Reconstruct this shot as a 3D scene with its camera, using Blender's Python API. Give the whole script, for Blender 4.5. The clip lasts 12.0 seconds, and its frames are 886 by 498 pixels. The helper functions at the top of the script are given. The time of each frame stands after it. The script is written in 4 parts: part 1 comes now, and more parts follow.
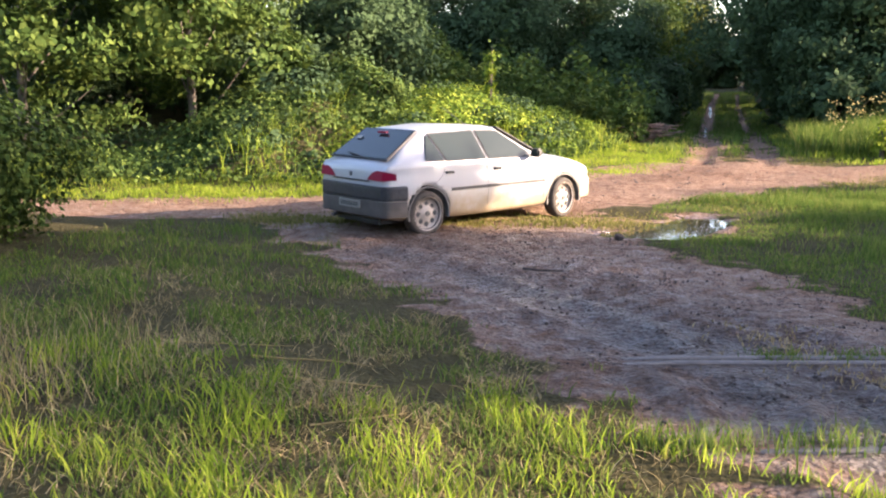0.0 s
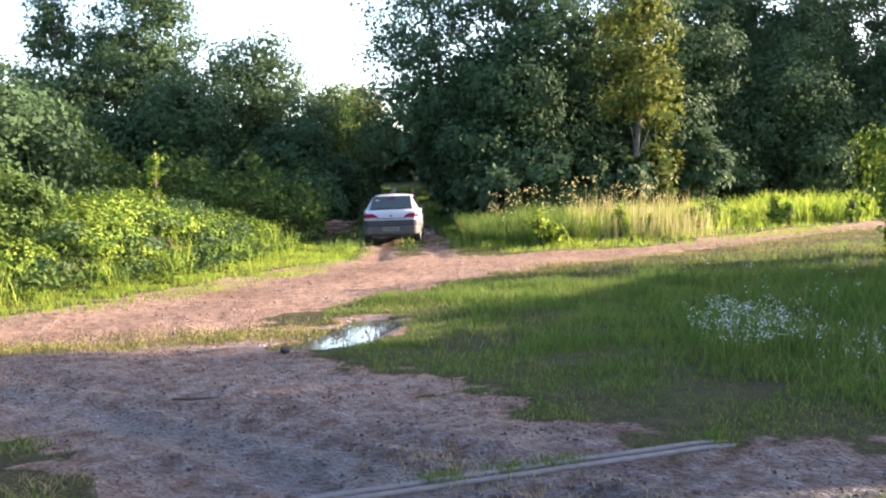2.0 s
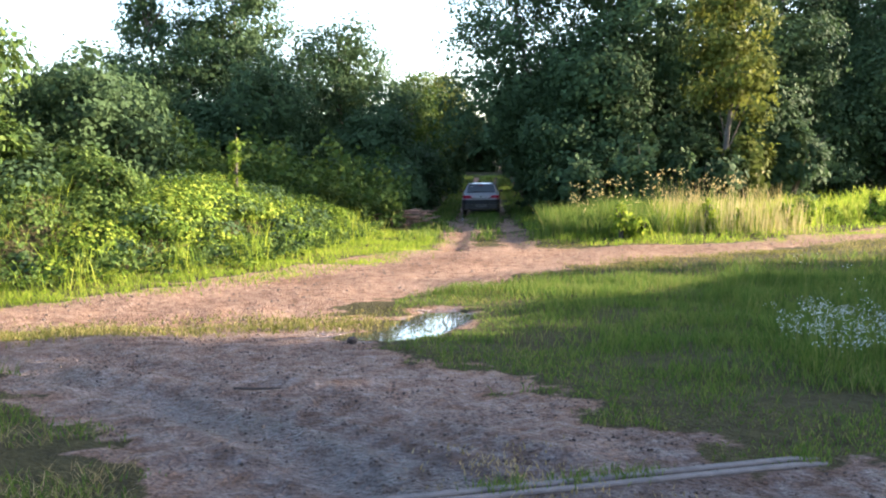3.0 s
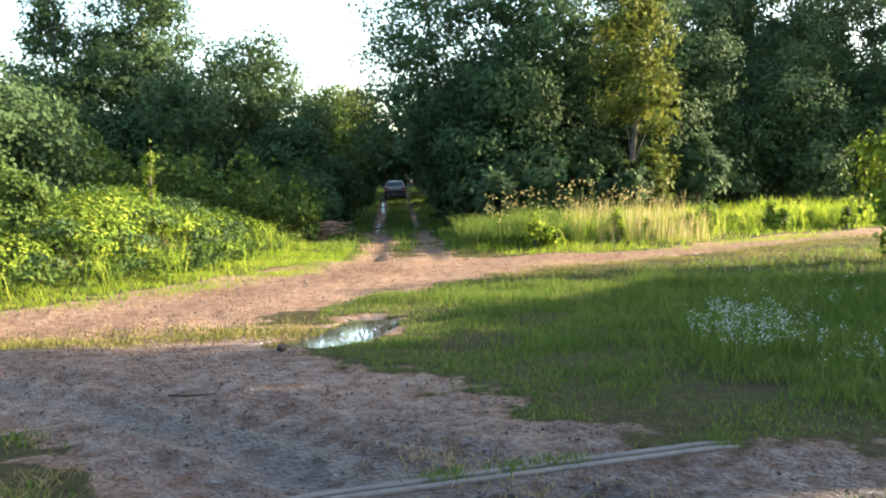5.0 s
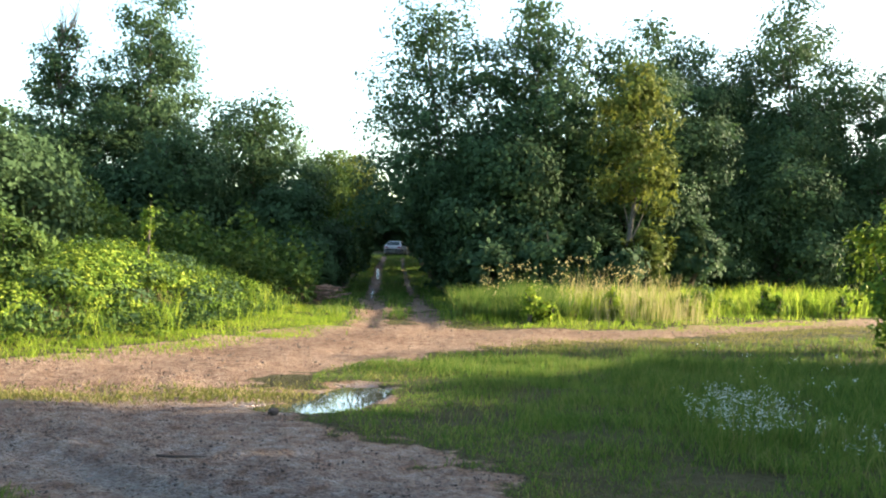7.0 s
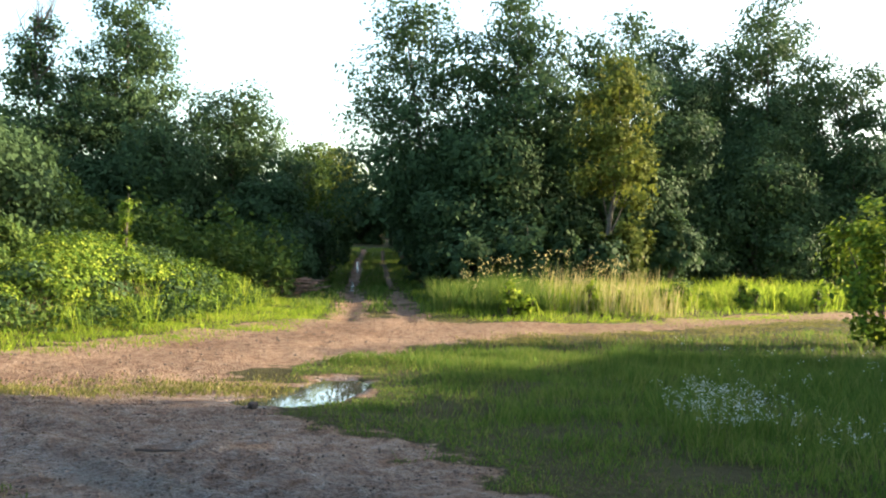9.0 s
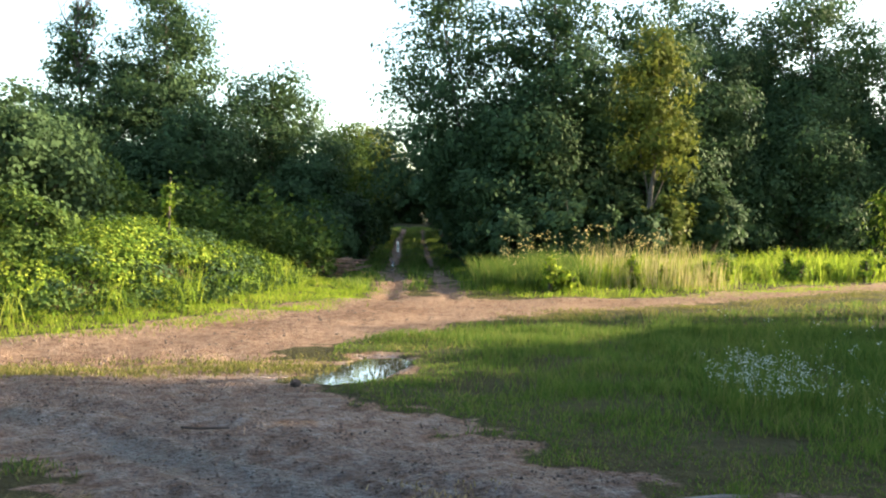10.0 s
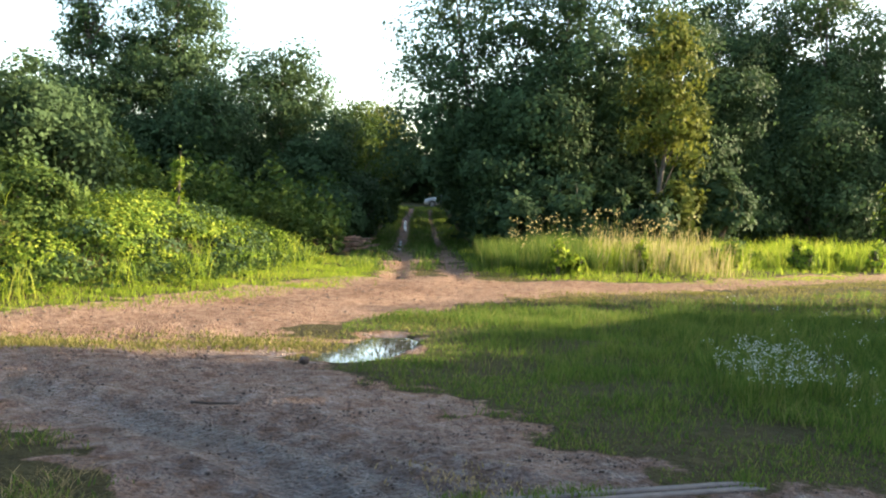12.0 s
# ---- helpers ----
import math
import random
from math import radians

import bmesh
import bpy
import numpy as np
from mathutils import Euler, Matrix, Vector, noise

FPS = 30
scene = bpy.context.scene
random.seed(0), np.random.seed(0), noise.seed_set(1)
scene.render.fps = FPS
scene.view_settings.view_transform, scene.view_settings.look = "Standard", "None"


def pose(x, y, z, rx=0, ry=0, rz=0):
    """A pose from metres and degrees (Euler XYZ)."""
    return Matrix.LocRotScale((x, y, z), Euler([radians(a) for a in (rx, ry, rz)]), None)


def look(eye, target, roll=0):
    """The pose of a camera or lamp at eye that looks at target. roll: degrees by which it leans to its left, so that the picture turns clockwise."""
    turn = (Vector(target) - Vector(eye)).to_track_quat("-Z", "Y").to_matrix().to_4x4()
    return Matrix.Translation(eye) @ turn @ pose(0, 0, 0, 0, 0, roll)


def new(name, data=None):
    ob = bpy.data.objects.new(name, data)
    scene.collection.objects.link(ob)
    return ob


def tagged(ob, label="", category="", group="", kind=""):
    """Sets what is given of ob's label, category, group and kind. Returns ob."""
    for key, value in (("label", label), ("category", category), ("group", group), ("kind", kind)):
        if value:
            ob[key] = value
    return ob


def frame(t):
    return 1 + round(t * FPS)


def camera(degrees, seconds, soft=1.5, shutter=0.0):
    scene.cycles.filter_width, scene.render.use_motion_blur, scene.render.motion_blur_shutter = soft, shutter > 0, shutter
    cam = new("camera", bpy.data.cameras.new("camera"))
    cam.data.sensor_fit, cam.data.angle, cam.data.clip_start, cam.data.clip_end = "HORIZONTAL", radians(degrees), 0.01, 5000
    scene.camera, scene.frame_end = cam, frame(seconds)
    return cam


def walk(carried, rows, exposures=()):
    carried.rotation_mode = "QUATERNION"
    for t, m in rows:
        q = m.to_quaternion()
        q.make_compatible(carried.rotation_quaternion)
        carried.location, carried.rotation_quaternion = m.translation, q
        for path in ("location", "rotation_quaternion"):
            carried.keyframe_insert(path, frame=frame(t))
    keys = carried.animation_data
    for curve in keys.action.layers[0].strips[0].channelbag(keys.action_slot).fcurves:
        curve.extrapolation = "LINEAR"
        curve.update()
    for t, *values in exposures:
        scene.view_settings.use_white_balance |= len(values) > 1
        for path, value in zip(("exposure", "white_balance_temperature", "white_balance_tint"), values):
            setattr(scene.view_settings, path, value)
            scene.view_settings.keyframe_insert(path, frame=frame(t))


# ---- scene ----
cam = camera(51.5, 12.0, soft=2.1, shutter=0.25)
PATH = [
    (0.0, pose(-0.308, -0.927, 1.894, 79.665, 0.136, 16.618)),
    (0.5, pose(-0.241, -0.794, 1.936, 80.258, 1.284, 15.681)),
    (1.0, pose(0.03, -0.496, 1.94, 83.357, 1.015, 5.666)),
    (1.5, pose(0.113, -0.278, 1.959, 82.648, 1.416, 0.831)),
    (2.0, pose(-0.023, -0.174, 1.976, 85.262, 1.835, -2.608)),
    (2.5, pose(0.0, 0.0, 1.98, 85.8, 0.8, -0.72)),
    (3.0, pose(0.082, 0.201, 1.954, 84.769, 0.918, 2.599)),
    (3.5, pose(0.041, 0.049, 1.952, 85.564, 1.043, 0.338)),
    (3.7, pose(0.007, -0.074, 1.911, 84.424, 1.274, -1.773)),
    (4.5, pose(-0.06, -0.09, 1.915, 85.0, 1.2, -2.6)),
    (5.3, pose(-0.103, -0.117, 1.922, 85.593, 1.103, -3.121)),
    (5.5, pose(-0.087, -0.094, 1.903, 85.482, 0.187, -0.778)),
    (6.0, pose(-0.196, -0.07, 1.933, 87.539, -1.905, -3.112)),
    (6.5, pose(-0.167, -0.083, 1.943, 87.625, -1.494, -3.146)),
    (7.0, pose(-0.174, -0.089, 1.937, 89.789, -1.827, -3.308)),
    (7.2, pose(-0.162, -0.068, 1.922, 89.409, -1.948, -3.557)),
    (9.0, pose(-0.181, -0.094, 1.945, 89.389, -1.959, -4.573)),
    (9.5, pose(-0.173, -0.081, 1.956, 88.971, -0.62, -3.562)),
    (10.0, pose(-0.152, -0.084, 1.917, 87.996, -0.775, -2.07)),
    (10.5, pose(-0.178, -0.079, 1.933, 87.268, -0.83, -2.196)),
    (11.0, pose(-0.184, -0.08, 1.931, 87.201, -0.975, -1.975)),
    (11.5, pose(-0.198, -0.068, 1.904, 87.758, -2.249, -2.557)),
    (12.0, pose(-0.203, -0.082, 1.927, 86.737, -2.063, -1.618)),
]
EXPOSURES = [(0.0, 2.65, 6300, 24), (1.0, 2.65, 5900, 26), (2.0, 2.78, 5900, 20), (3.5, 2.74, 6100, 14), (5.5, 2.74, 6400, 5), (7.0, 2.5, 6200, 3),
             (9.0, 2.35, 6500, 3), (9.5, 2.35, 6500, 3), (10.5, 2.45, 6500, 6), (12.0, 2.45, 6600, 8)]
walk(cam, PATH, EXPOSURES)

# ---- light: low evening sun from the side, clear sky ----
SUN_AZ, SUN_EL = radians(14.5), radians(15.0)   # azimuth from +x towards +y
TO_SUN = Vector((math.cos(SUN_AZ) * math.cos(SUN_EL), math.sin(SUN_AZ) * math.cos(SUN_EL), math.sin(SUN_EL)))
world = bpy.data.worlds.new("world")
scene.world = world
world.use_nodes = True
wn = world.node_tree.nodes
sky = wn.new("ShaderNodeTexSky")
sky.sky_type, sky.sun_disc = "NISHITA", False
sky.sun_elevation, sky.sun_rotation = SUN_EL, math.pi / 2 - SUN_AZ
sky.dust_density = 2.0
wn["Background"].inputs["Strength"].default_value = 0.135
world.node_tree.links.new(sky.outputs["Color"], wn["Background"].inputs["Color"])
sun = new("sun", bpy.data.lights.new("sun", "SUN"))
sun.data.energy, sun.data.angle, sun.data.color = 5.0, radians(0.6), (1.0, 0.81, 0.55)
sun.matrix_world = look(TO_SUN * 50, (0, 0, 0))


# ---- materials ----
def material(name, rough=0.7, metal=0.0, spec=0.4):
    m = bpy.data.materials.new(name)
    m.use_nodes = True
    b = m.node_tree.nodes["Principled BSDF"]
    b.inputs["Roughness"].default_value = rough
    b.inputs["Metallic"].default_value = metal
    b.inputs["Specular IOR Level"].default_value = spec
    return m, m.node_tree.nodes, m.node_tree.links, b


def ramp(nodes, stops):
    r = nodes.new("ShaderNodeValToRGB")
    e = r.color_ramp.elements
    e[0].position, e[0].color = stops[0][0], (*stops[0][1], 1)
    e[1].position, e[1].color = stops[-1][0], (*stops[-1][1], 1)
    for p, c in stops[1:-1]:
        e.new(p).color = (*c, 1)
    return r


def noise_node(nodes, links, scale, detail=4.0, rough=0.55, vec=None):
    n = nodes.new("ShaderNodeTexNoise")
    n.inputs["Scale"].default_value, n.inputs["Detail"].default_value, n.inputs["Roughness"].default_value = scale, detail, rough
    if vec is not None:
        links.new(vec, n.inputs["Vector"])
    return n


def plain(name, color, rough=0.6, metal=0.0, vary=0.25, scale=8.0, bump=0.0, spec=0.4):
    """One colour with two scales of variation."""
    m, n, l, b = material(name, rough, metal, spec)
    tc = n.new("ShaderNodeTexCoord")
    a = noise_node(n, l, scale, 6, 0.6, tc.outputs["Object"])
    lo, hi = [c * (1 - vary) for c in color], [min(1, c * (1 + vary)) for c in color]
    r = ramp(n, [(0.3, lo), (0.7, hi)])
    l.new(a.outputs["Fac"], r.inputs["Fac"])
    l.new(r.outputs["Color"], b.inputs["Base Color"])
    if bump:
        f = noise_node(n, l, scale * 6, 5, 0.6, tc.outputs["Object"])
        bp = n.new("ShaderNodeBump")
        bp.inputs["Strength"].default_value, bp.inputs["Distance"].default_value = bump, 0.02
        l.new(f.outputs["Fac"], bp.inputs["Height"])
        l.new(bp.outputs["Normal"], b.inputs["Normal"])
    return m


def foliage(name, stops, through_light=0.35, patch=0.5):
    """Leaves or blades: each island its own tone, larger patches of tone, some light through the leaf."""
    m, n, l, b = material(name, 0.7, 0, 0.07)
    g = n.new("ShaderNodeNewGeometry")
    r = ramp(n, stops)
    tc = n.new("ShaderNodeTexCoord")
    a = noise_node(n, l, patch, 3, 0.5, tc.outputs["Object"])
    mx = n.new("ShaderNodeMath")
    mx.operation = "MULTIPLY_ADD"
    mx.inputs[1].default_value, mx.inputs[2].default_value = 0.55, -0.05
    l.new(g.outputs["Random Per Island"], mx.inputs[0])
    ad = n.new("ShaderNodeMath")
    ad.operation = "MULTIPLY_ADD"
    ad.inputs[1].default_value = 0.5
    l.new(a.outputs["Fac"], ad.inputs[0])
    l.new(mx.outputs[0], ad.inputs[2])
    l.new(ad.outputs[0], r.inputs["Fac"])
    l.new(r.outputs["Color"], b.inputs["Base Color"])
    t = n.new("ShaderNodeBsdfTranslucent")
    l.new(r.outputs["Color"], t.inputs["Color"])
    mix = n.new("ShaderNodeMixShader")
    mix.inputs[0].default_value = through_light
    l.new(b.outputs[0], mix.inputs[1])
    l.new(t.outputs[0], mix.inputs[2])
    l.new(mix.outputs[0], n["Material Output"].inputs["Surface"])
    return m


def ground_material():
    m, n, l, b = material("earth", 0.85, 0, 0.1)
    at = n.new("ShaderNodeVertexColor")
    at.layer_name = "cover"
    sp = n.new("ShaderNodeSeparateColor")
    l.new(at.outputs["Color"], sp.inputs["Color"])
    tc = n.new("ShaderNodeTexCoord")
    ob = tc.outputs["Object"]
    big, mid, fine = noise_node(n, l, 0.45, 5, 0.6, ob), noise_node(n, l, 5.0, 9, 0.74, ob), noise_node(n, l, 19.0, 7, 0.78, ob)
    vor = n.new("ShaderNodeTexVoronoi")
    vor.inputs["Scale"].default_value = 26
    l.new(ob, vor.inputs["Vector"])

    def mixc(fac, c1, c2, how="MIX"):
        x = n.new("ShaderNodeMix")
        x.data_type, x.blend_type = "RGBA", how
        for sock, v in ((x.inputs[0], fac), (x.inputs[6], c1), (x.inputs[7], c2)):
            if isinstance(v, (int, float)):
                sock.default_value = v
            elif isinstance(v, tuple):
                sock.default_value = (*v, 1)
            else:
                l.new(v, sock)
        return x.outputs[2]

    def math_node(op, a, c):
        x = n.new("ShaderNodeMath")
        x.operation = op
        for sock, v in zip(x.inputs, (a, c)):
            if isinstance(v, (int, float)):
                sock.default_value = v
            else:
                l.new(v, sock)
        return x.outputs[0]

    red = ramp(n, [(0.3, (0.095, 0.055, 0.036)), (0.48, (0.215, 0.136, 0.094)), (0.7, (0.37, 0.26, 0.19))])
    l.new(mid.outputs["Fac"], red.inputs["Fac"])
    grey = ramp(n, [(0.38, (0.03, 0.024, 0.022)), (0.46, (0.062, 0.05, 0.048)), (0.54, (0.09, 0.075, 0.075)), (0.65, (0.155, 0.138, 0.14))])
    l.new(mid.outputs["Fac"], grey.inputs["Fac"])
    soil = ramp(n, [(0.3, (0.03, 0.027, 0.012)), (0.55, (0.06, 0.053, 0.022)), (0.75, (0.11, 0.088, 0.042))])
    l.new(mid.outputs["Fac"], soil.inputs["Fac"])
    # the split between red earth and grey gravel, and between dirt and turf, is broken up by noise
    jag = math_node("MULTIPLY", math_node("SUBTRACT", mid.outputs["Fac"], 0.5), 1.6)
    greyf = n.new("ShaderNodeClamp")
    l.new(math_node("ADD", sp.outputs["Green"], jag), greyf.inputs["Value"])
    dirt = mixc(greyf.outputs[0], red.outputs["Color"], grey.outputs["Color"])
    speck = ramp(n, [(0.38, (0.25, 0.21, 0.2)), (0.47, (0.85, 0.84, 0.84)), (0.53, (1.0, 0.99, 0.98)), (0.63, (1.55, 1.52, 1.5))])
    l.new(fine.outputs["Fac"], speck.inputs["Fac"])
    dirt = mixc(0.75, dirt, speck.outputs["Color"], "MULTIPLY")
    broad = ramp(n, [(0.3, (0.7, 0.64, 0.61)), (0.5, (0.95, 0.94, 0.94)), (0.7, (1.18, 1.2, 1.22))])
    l.new(big.outputs["Fac"], broad.inputs["Fac"])
    dirt = mixc(0.9, dirt, broad.outputs["Color"], "MULTIPLY")
    edge = n.new("ShaderNodeMapRange")
    edge.inputs["From Min"].default_value, edge.inputs["From Max"].default_value = 0.4, 0.6
    l.new(math_node("ADD", sp.outputs["Red"], math_node("MULTIPLY", jag, 0.9)), edge.inputs["Value"])
    col = mixc(edge.outputs[0], soil.outputs["Color"], dirt)
    # wet earth is darker and smooth
    wet = sp.outputs["Blue"]
    wetj = n.new("ShaderNodeMapRange")
    wetj.inputs["From Min"].default_value, wetj.inputs["From Max"].default_value = 0.35, 0.75
    l.new(math_node("ADD", wet, math_node("MULTIPLY", jag, 0.6)), wetj.inputs["Value"])
    col = mixc(wetj.outputs[0], col, mixc(1.0, col, (0.55, 0.51, 0.49), "MULTIPLY"))
    l.new(col, b.inputs["Base Color"])
    rr = n.new("ShaderNodeMapRange")
    rr.inputs["To Min"].default_value, rr.inputs["To Max"].default_value = 0.85, 0.25
    l.new(wetj.outputs[0], rr.inputs["Value"])
    l.new(rr.outputs[0], b.inputs["Roughness"])
    l.new(math_node("ADD", 0.08, math_node("MULTIPLY", wetj.outputs[0], 0.45)), b.inputs["Specular IOR Level"])
    hgt = math_node("ADD", math_node("MULTIPLY", fine.outputs["Fac"], 0.5), math_node("MULTIPLY", mid.outputs["Fac"], 1.1))
    hgt = math_node("SUBTRACT", hgt, math_node("MULTIPLY", vor.outputs["Distance"], 0.8))
    bp = n.new("ShaderNodeBump")
    bp.inputs["Strength"].default_value, bp.inputs["Distance"].default_value = 1.0, 0.06
    l.new(hgt, bp.inputs["Height"])
    l.new(bp.outputs["Normal"], b.inputs["Normal"])
    return m


def car_paint():
    """Off-white paint, dusty, with splashed mud that thins out upwards."""
    m, n, l, b = material("car_paint", 0.3, 0, 0.5)
    tc = n.new("ShaderNodeTexCoord")
    sx = n.new("ShaderNodeSeparateXYZ")
    l.new(tc.outputs["Object"], sx.inputs[0])
    a = noise_node(n, l, 5, 6, 0.7, tc.outputs["Object"])
    mr = n.new("ShaderNodeMapRange")
    mr.inputs["From Min"].default_value, mr.inputs["From Max"].default_value = 0.72, 0.22
    l.new(sx.outputs["Z"], mr.inputs["Value"])
    mu = n.new("ShaderNodeMath")
    mu.operation = "MULTIPLY"
    l.new(mr.outputs[0], mu.inputs[0])
    l.new(a.outputs["Fac"], mu.inputs[1])
    r = ramp(n, [(0.06, (0.35, 0.35, 0.355)), (0.42, (0.26, 0.2, 0.13))])
    l.new(mu.outputs[0], r.inputs["Fac"])
    l.new(r.outputs["Color"], b.inputs["Base Color"])
    rr = n.new("ShaderNodeMapRange")
    rr.inputs["To Min"].default_value, rr.inputs["To Max"].default_value = 0.28, 0.75
    l.new(mu.outputs[0], rr.inputs["Value"])
    l.new(rr.outputs[0], b.inputs["Roughness"])
    b.inputs["Coat Weight"].default_value = 0.15
    return m


def glass_dark():
    m, n, l, b = material("tinted_glass", 0.05, 0, 0.28)
    b.inputs["Base Color"].default_value = (0.022, 0.03, 0.028, 1)
    return m


def glowing(name, color, power):
    m, n, l, b = material(name, 0.5, 0, 0.1)
    b.inputs["Base Color"].default_value = (*color, 1)
    b.inputs["Emission Color"].default_value = (*color, 1)
    b.inputs["Emission Strength"].default_value = power
    return m


def water_material():
    m, n, l, b = material("muddy_water", 0.03, 0, 1.0)
    b.inputs["Base Color"].default_value = (0.07, 0.055, 0.04, 1)
    b.inputs["Coat Weight"].default_value, b.inputs["Coat Roughness"].default_value = 1.0, 0.02
    tc = n.new("ShaderNodeTexCoord")
    a = noise_node(n, l, 9, 3, 0.5, tc.outputs["Object"])
    bp = n.new("ShaderNodeBump")
    bp.inputs["Strength"].default_value, bp.inputs["Distance"].default_value = 0.1, 0.01
    l.new(a.outputs["Fac"], bp.inputs["Height"])
    l.new(bp.outputs["Normal"], b.inputs["Normal"])
    return m


EARTH = ground_material()
# deep wood shade and a bluish haze lift are put into this colour
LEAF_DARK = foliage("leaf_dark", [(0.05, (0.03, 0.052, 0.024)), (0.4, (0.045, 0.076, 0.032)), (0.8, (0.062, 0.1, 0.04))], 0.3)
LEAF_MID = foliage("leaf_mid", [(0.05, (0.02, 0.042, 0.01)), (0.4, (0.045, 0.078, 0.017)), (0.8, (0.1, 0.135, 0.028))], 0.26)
# the yellow of the low sun is put into these leaves' base colour
LEAF_SUNLIT = foliage("leaf_sunlit", [(0.05, (0.04, 0.058, 0.01)), (0.4, (0.085, 0.105, 0.02)), (0.8, (0.16, 0.17, 0.035))], 0.35)
# upper stops put sunlit yellow into the leaf colour
VINE = foliage("vine_leaf", [(0.1, (0.025, 0.055, 0.01)), (0.4, (0.08, 0.135, 0.016)), (0.65, (0.18, 0.235, 0.026)), (0.9, (0.3, 0.31, 0.045))], 0.28, 0.35)
# brighter, yellower copy of the grass: low sun is put into its colour
SUNLIT_GRASS = foliage("sunlit_grass", [(0.05, (0.08, 0.135, 0.014)), (0.4, (0.165, 0.24, 0.022)), (0.7, (0.26, 0.31, 0.038)), (0.9, (0.37, 0.32, 0.1))], 0.55, 0.5)
SHORT_GRASS = foliage("short_dry_grass", [(0.05, (0.07, 0.09, 0.02)), (0.45, (0.14, 0.14, 0.035)), (0.8, (0.27, 0.22, 0.09))], 0.35, 0.6)
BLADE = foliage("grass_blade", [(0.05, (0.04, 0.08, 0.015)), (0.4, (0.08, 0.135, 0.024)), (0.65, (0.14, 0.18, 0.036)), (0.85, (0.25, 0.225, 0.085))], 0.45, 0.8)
DRY = foliage("dry_stalk", [(0.05, (0.16, 0.13, 0.05)), (0.5, (0.28, 0.22, 0.11)), (0.9, (0.42, 0.34, 0.2))], 0.35, 0.8)
PETAL = foliage("pale_flower", [(0.05, (0.35, 0.38, 0.33)), (0.9, (0.6, 0.62, 0.58))], 0.3)
SEED = foliage("seed_head", [(0.05, (0.22, 0.19, 0.07)), (0.9, (0.5, 0.42, 0.2))], 0.3)
BARK = plain("bark", (0.09, 0.075, 0.06), 0.9, 0, 0.4, 6, 0.6)
PAINT = car_paint()
GLASS = glass_dark()
BLACK = plain("black_plastic", (0.03, 0.03, 0.033), 0.5, 0, 0.3, 20)
GREYP = plain("dusty_grey_plastic", (0.09, 0.085, 0.08), 0.6, 0, 0.3, 12)
RUBBER = plain("muddy_rubber", (0.05, 0.042, 0.036), 0.85, 0, 0.45, 14, 0.3)
STEEL = plain("dusty_wheel_steel", (0.34, 0.29, 0.25), 0.5, 0.0, 0.2, 10)
LAMP_RED = glowing("red_lamp_glass", (0.08, 0.003, 0.014), 0.15)
LAMP_CLEAR = plain("clear_lamp_glass", (0.6, 0.6, 0.6), 0.1, 0, 0.1, 20)
PLATE = plain("number_plate", (0.2, 0.19, 0.165), 0.4, 0, 0.1, 20)
PLATE_BAR = plain("plate_bar", (0.05, 0.05, 0.05), 0.5, 0, 0.1, 20)
SEAT = plain("seat_cloth", (0.05, 0.05, 0.055), 0.9, 0, 0.2, 30)
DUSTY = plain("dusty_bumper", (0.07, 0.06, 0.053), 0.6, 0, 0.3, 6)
RAIL = plain("worn_rail", (0.1, 0.088, 0.082), 0.7, 0.1, 0.35, 9, 0.4)
STONE = plain("stone", (0.12, 0.092, 0.076), 0.85, 0, 0.45, 3, 0.5)
CLOD = plain("dark_clod", (0.045, 0.034, 0.029), 0.9, 0, 0.4, 12, 0.6)
WATER = water_material()
# pale base colour stands in for bright sky mirrored in the rut water
RUT_WATER = plain("pale_rut_water", (0.3, 0.28, 0.27), 0.22, 0, 0.2, 5, 0.3, 0.9)
CUT_WOOD = plain("cut_branches", (0.16, 0.1, 0.07), 0.9, 0, 0.5, 5, 0.4)


# ---- shapes in plan ----
def smooth(a, b, v):
    u = np.clip((np.asarray(v, float) - a) / (b - a), 0, 1)
    return u * u * (3 - 2 * u)


def line_distance(x, y, pts, widths=None):
    """Distance to a line of points; with widths, distance less the half width there."""
    best = np.full(np.shape(x), 1e9)
    for i in range(len(pts) - 1):
        (x0, y0), (x1, y1) = pts[i], pts[i + 1]
        dx, dy = x1 - x0, y1 - y0
        u = np.clip(((x - x0) * dx + (y - y0) * dy) / (dx * dx + dy * dy), 0, 1)
        d = np.hypot(x - x0 - u * dx, y - y0 - u * dy)
        if widths:
            d = d - (widths[i] * (1 - u) + widths[i + 1] * u)
        best = np.minimum(best, d)
    return best


def inside(x, y, poly):
    r = np.zeros(np.shape(x), bool)
    for i in range(len(poly)):
        (x0, y0), (x1, y1) = poly[i - 1], poly[i]
        if y0 == y1:
            continue
        r ^= ((y0 > y) != (y1 > y)) & (x < (x1 - x0) * (y - y0) / (y1 - y0) + x0)
    return r


def area_distance(x, y, poly):
    """Signed distance to a closed outline, negative inside."""
    d = line_distance(x, y, [*poly, poly[0]])
    return np.where(inside(x, y, poly), -d, d)


def lumps(x, y, scale, seed):
    """Smooth random hills about -1 to 1."""
    r = np.random.RandomState(seed)
    s = np.zeros(np.shape(x))
    for _ in range(7):
        a, f, p = r.rand() * 6.3, (0.6 + r.rand()) / scale, r.rand() * 6.3
        s = s + np.sin((x * np.cos(a) + y * np.sin(a)) * f * 6.28 + p)
    return s / 3.2


MOUND = [(-60, 9.5), (-22, 10.6), (-10.4, 11.8), (-6.4, 13.3), (-5.2, 14.7), (-3.8, 16.7), (-2.5, 18.9), (-1.75, 22.7),
         (-1.6, 27.5), (-1.7, 35), (-1.8, 50), (-1.9, 82), (-4, 90), (-60, 95)]
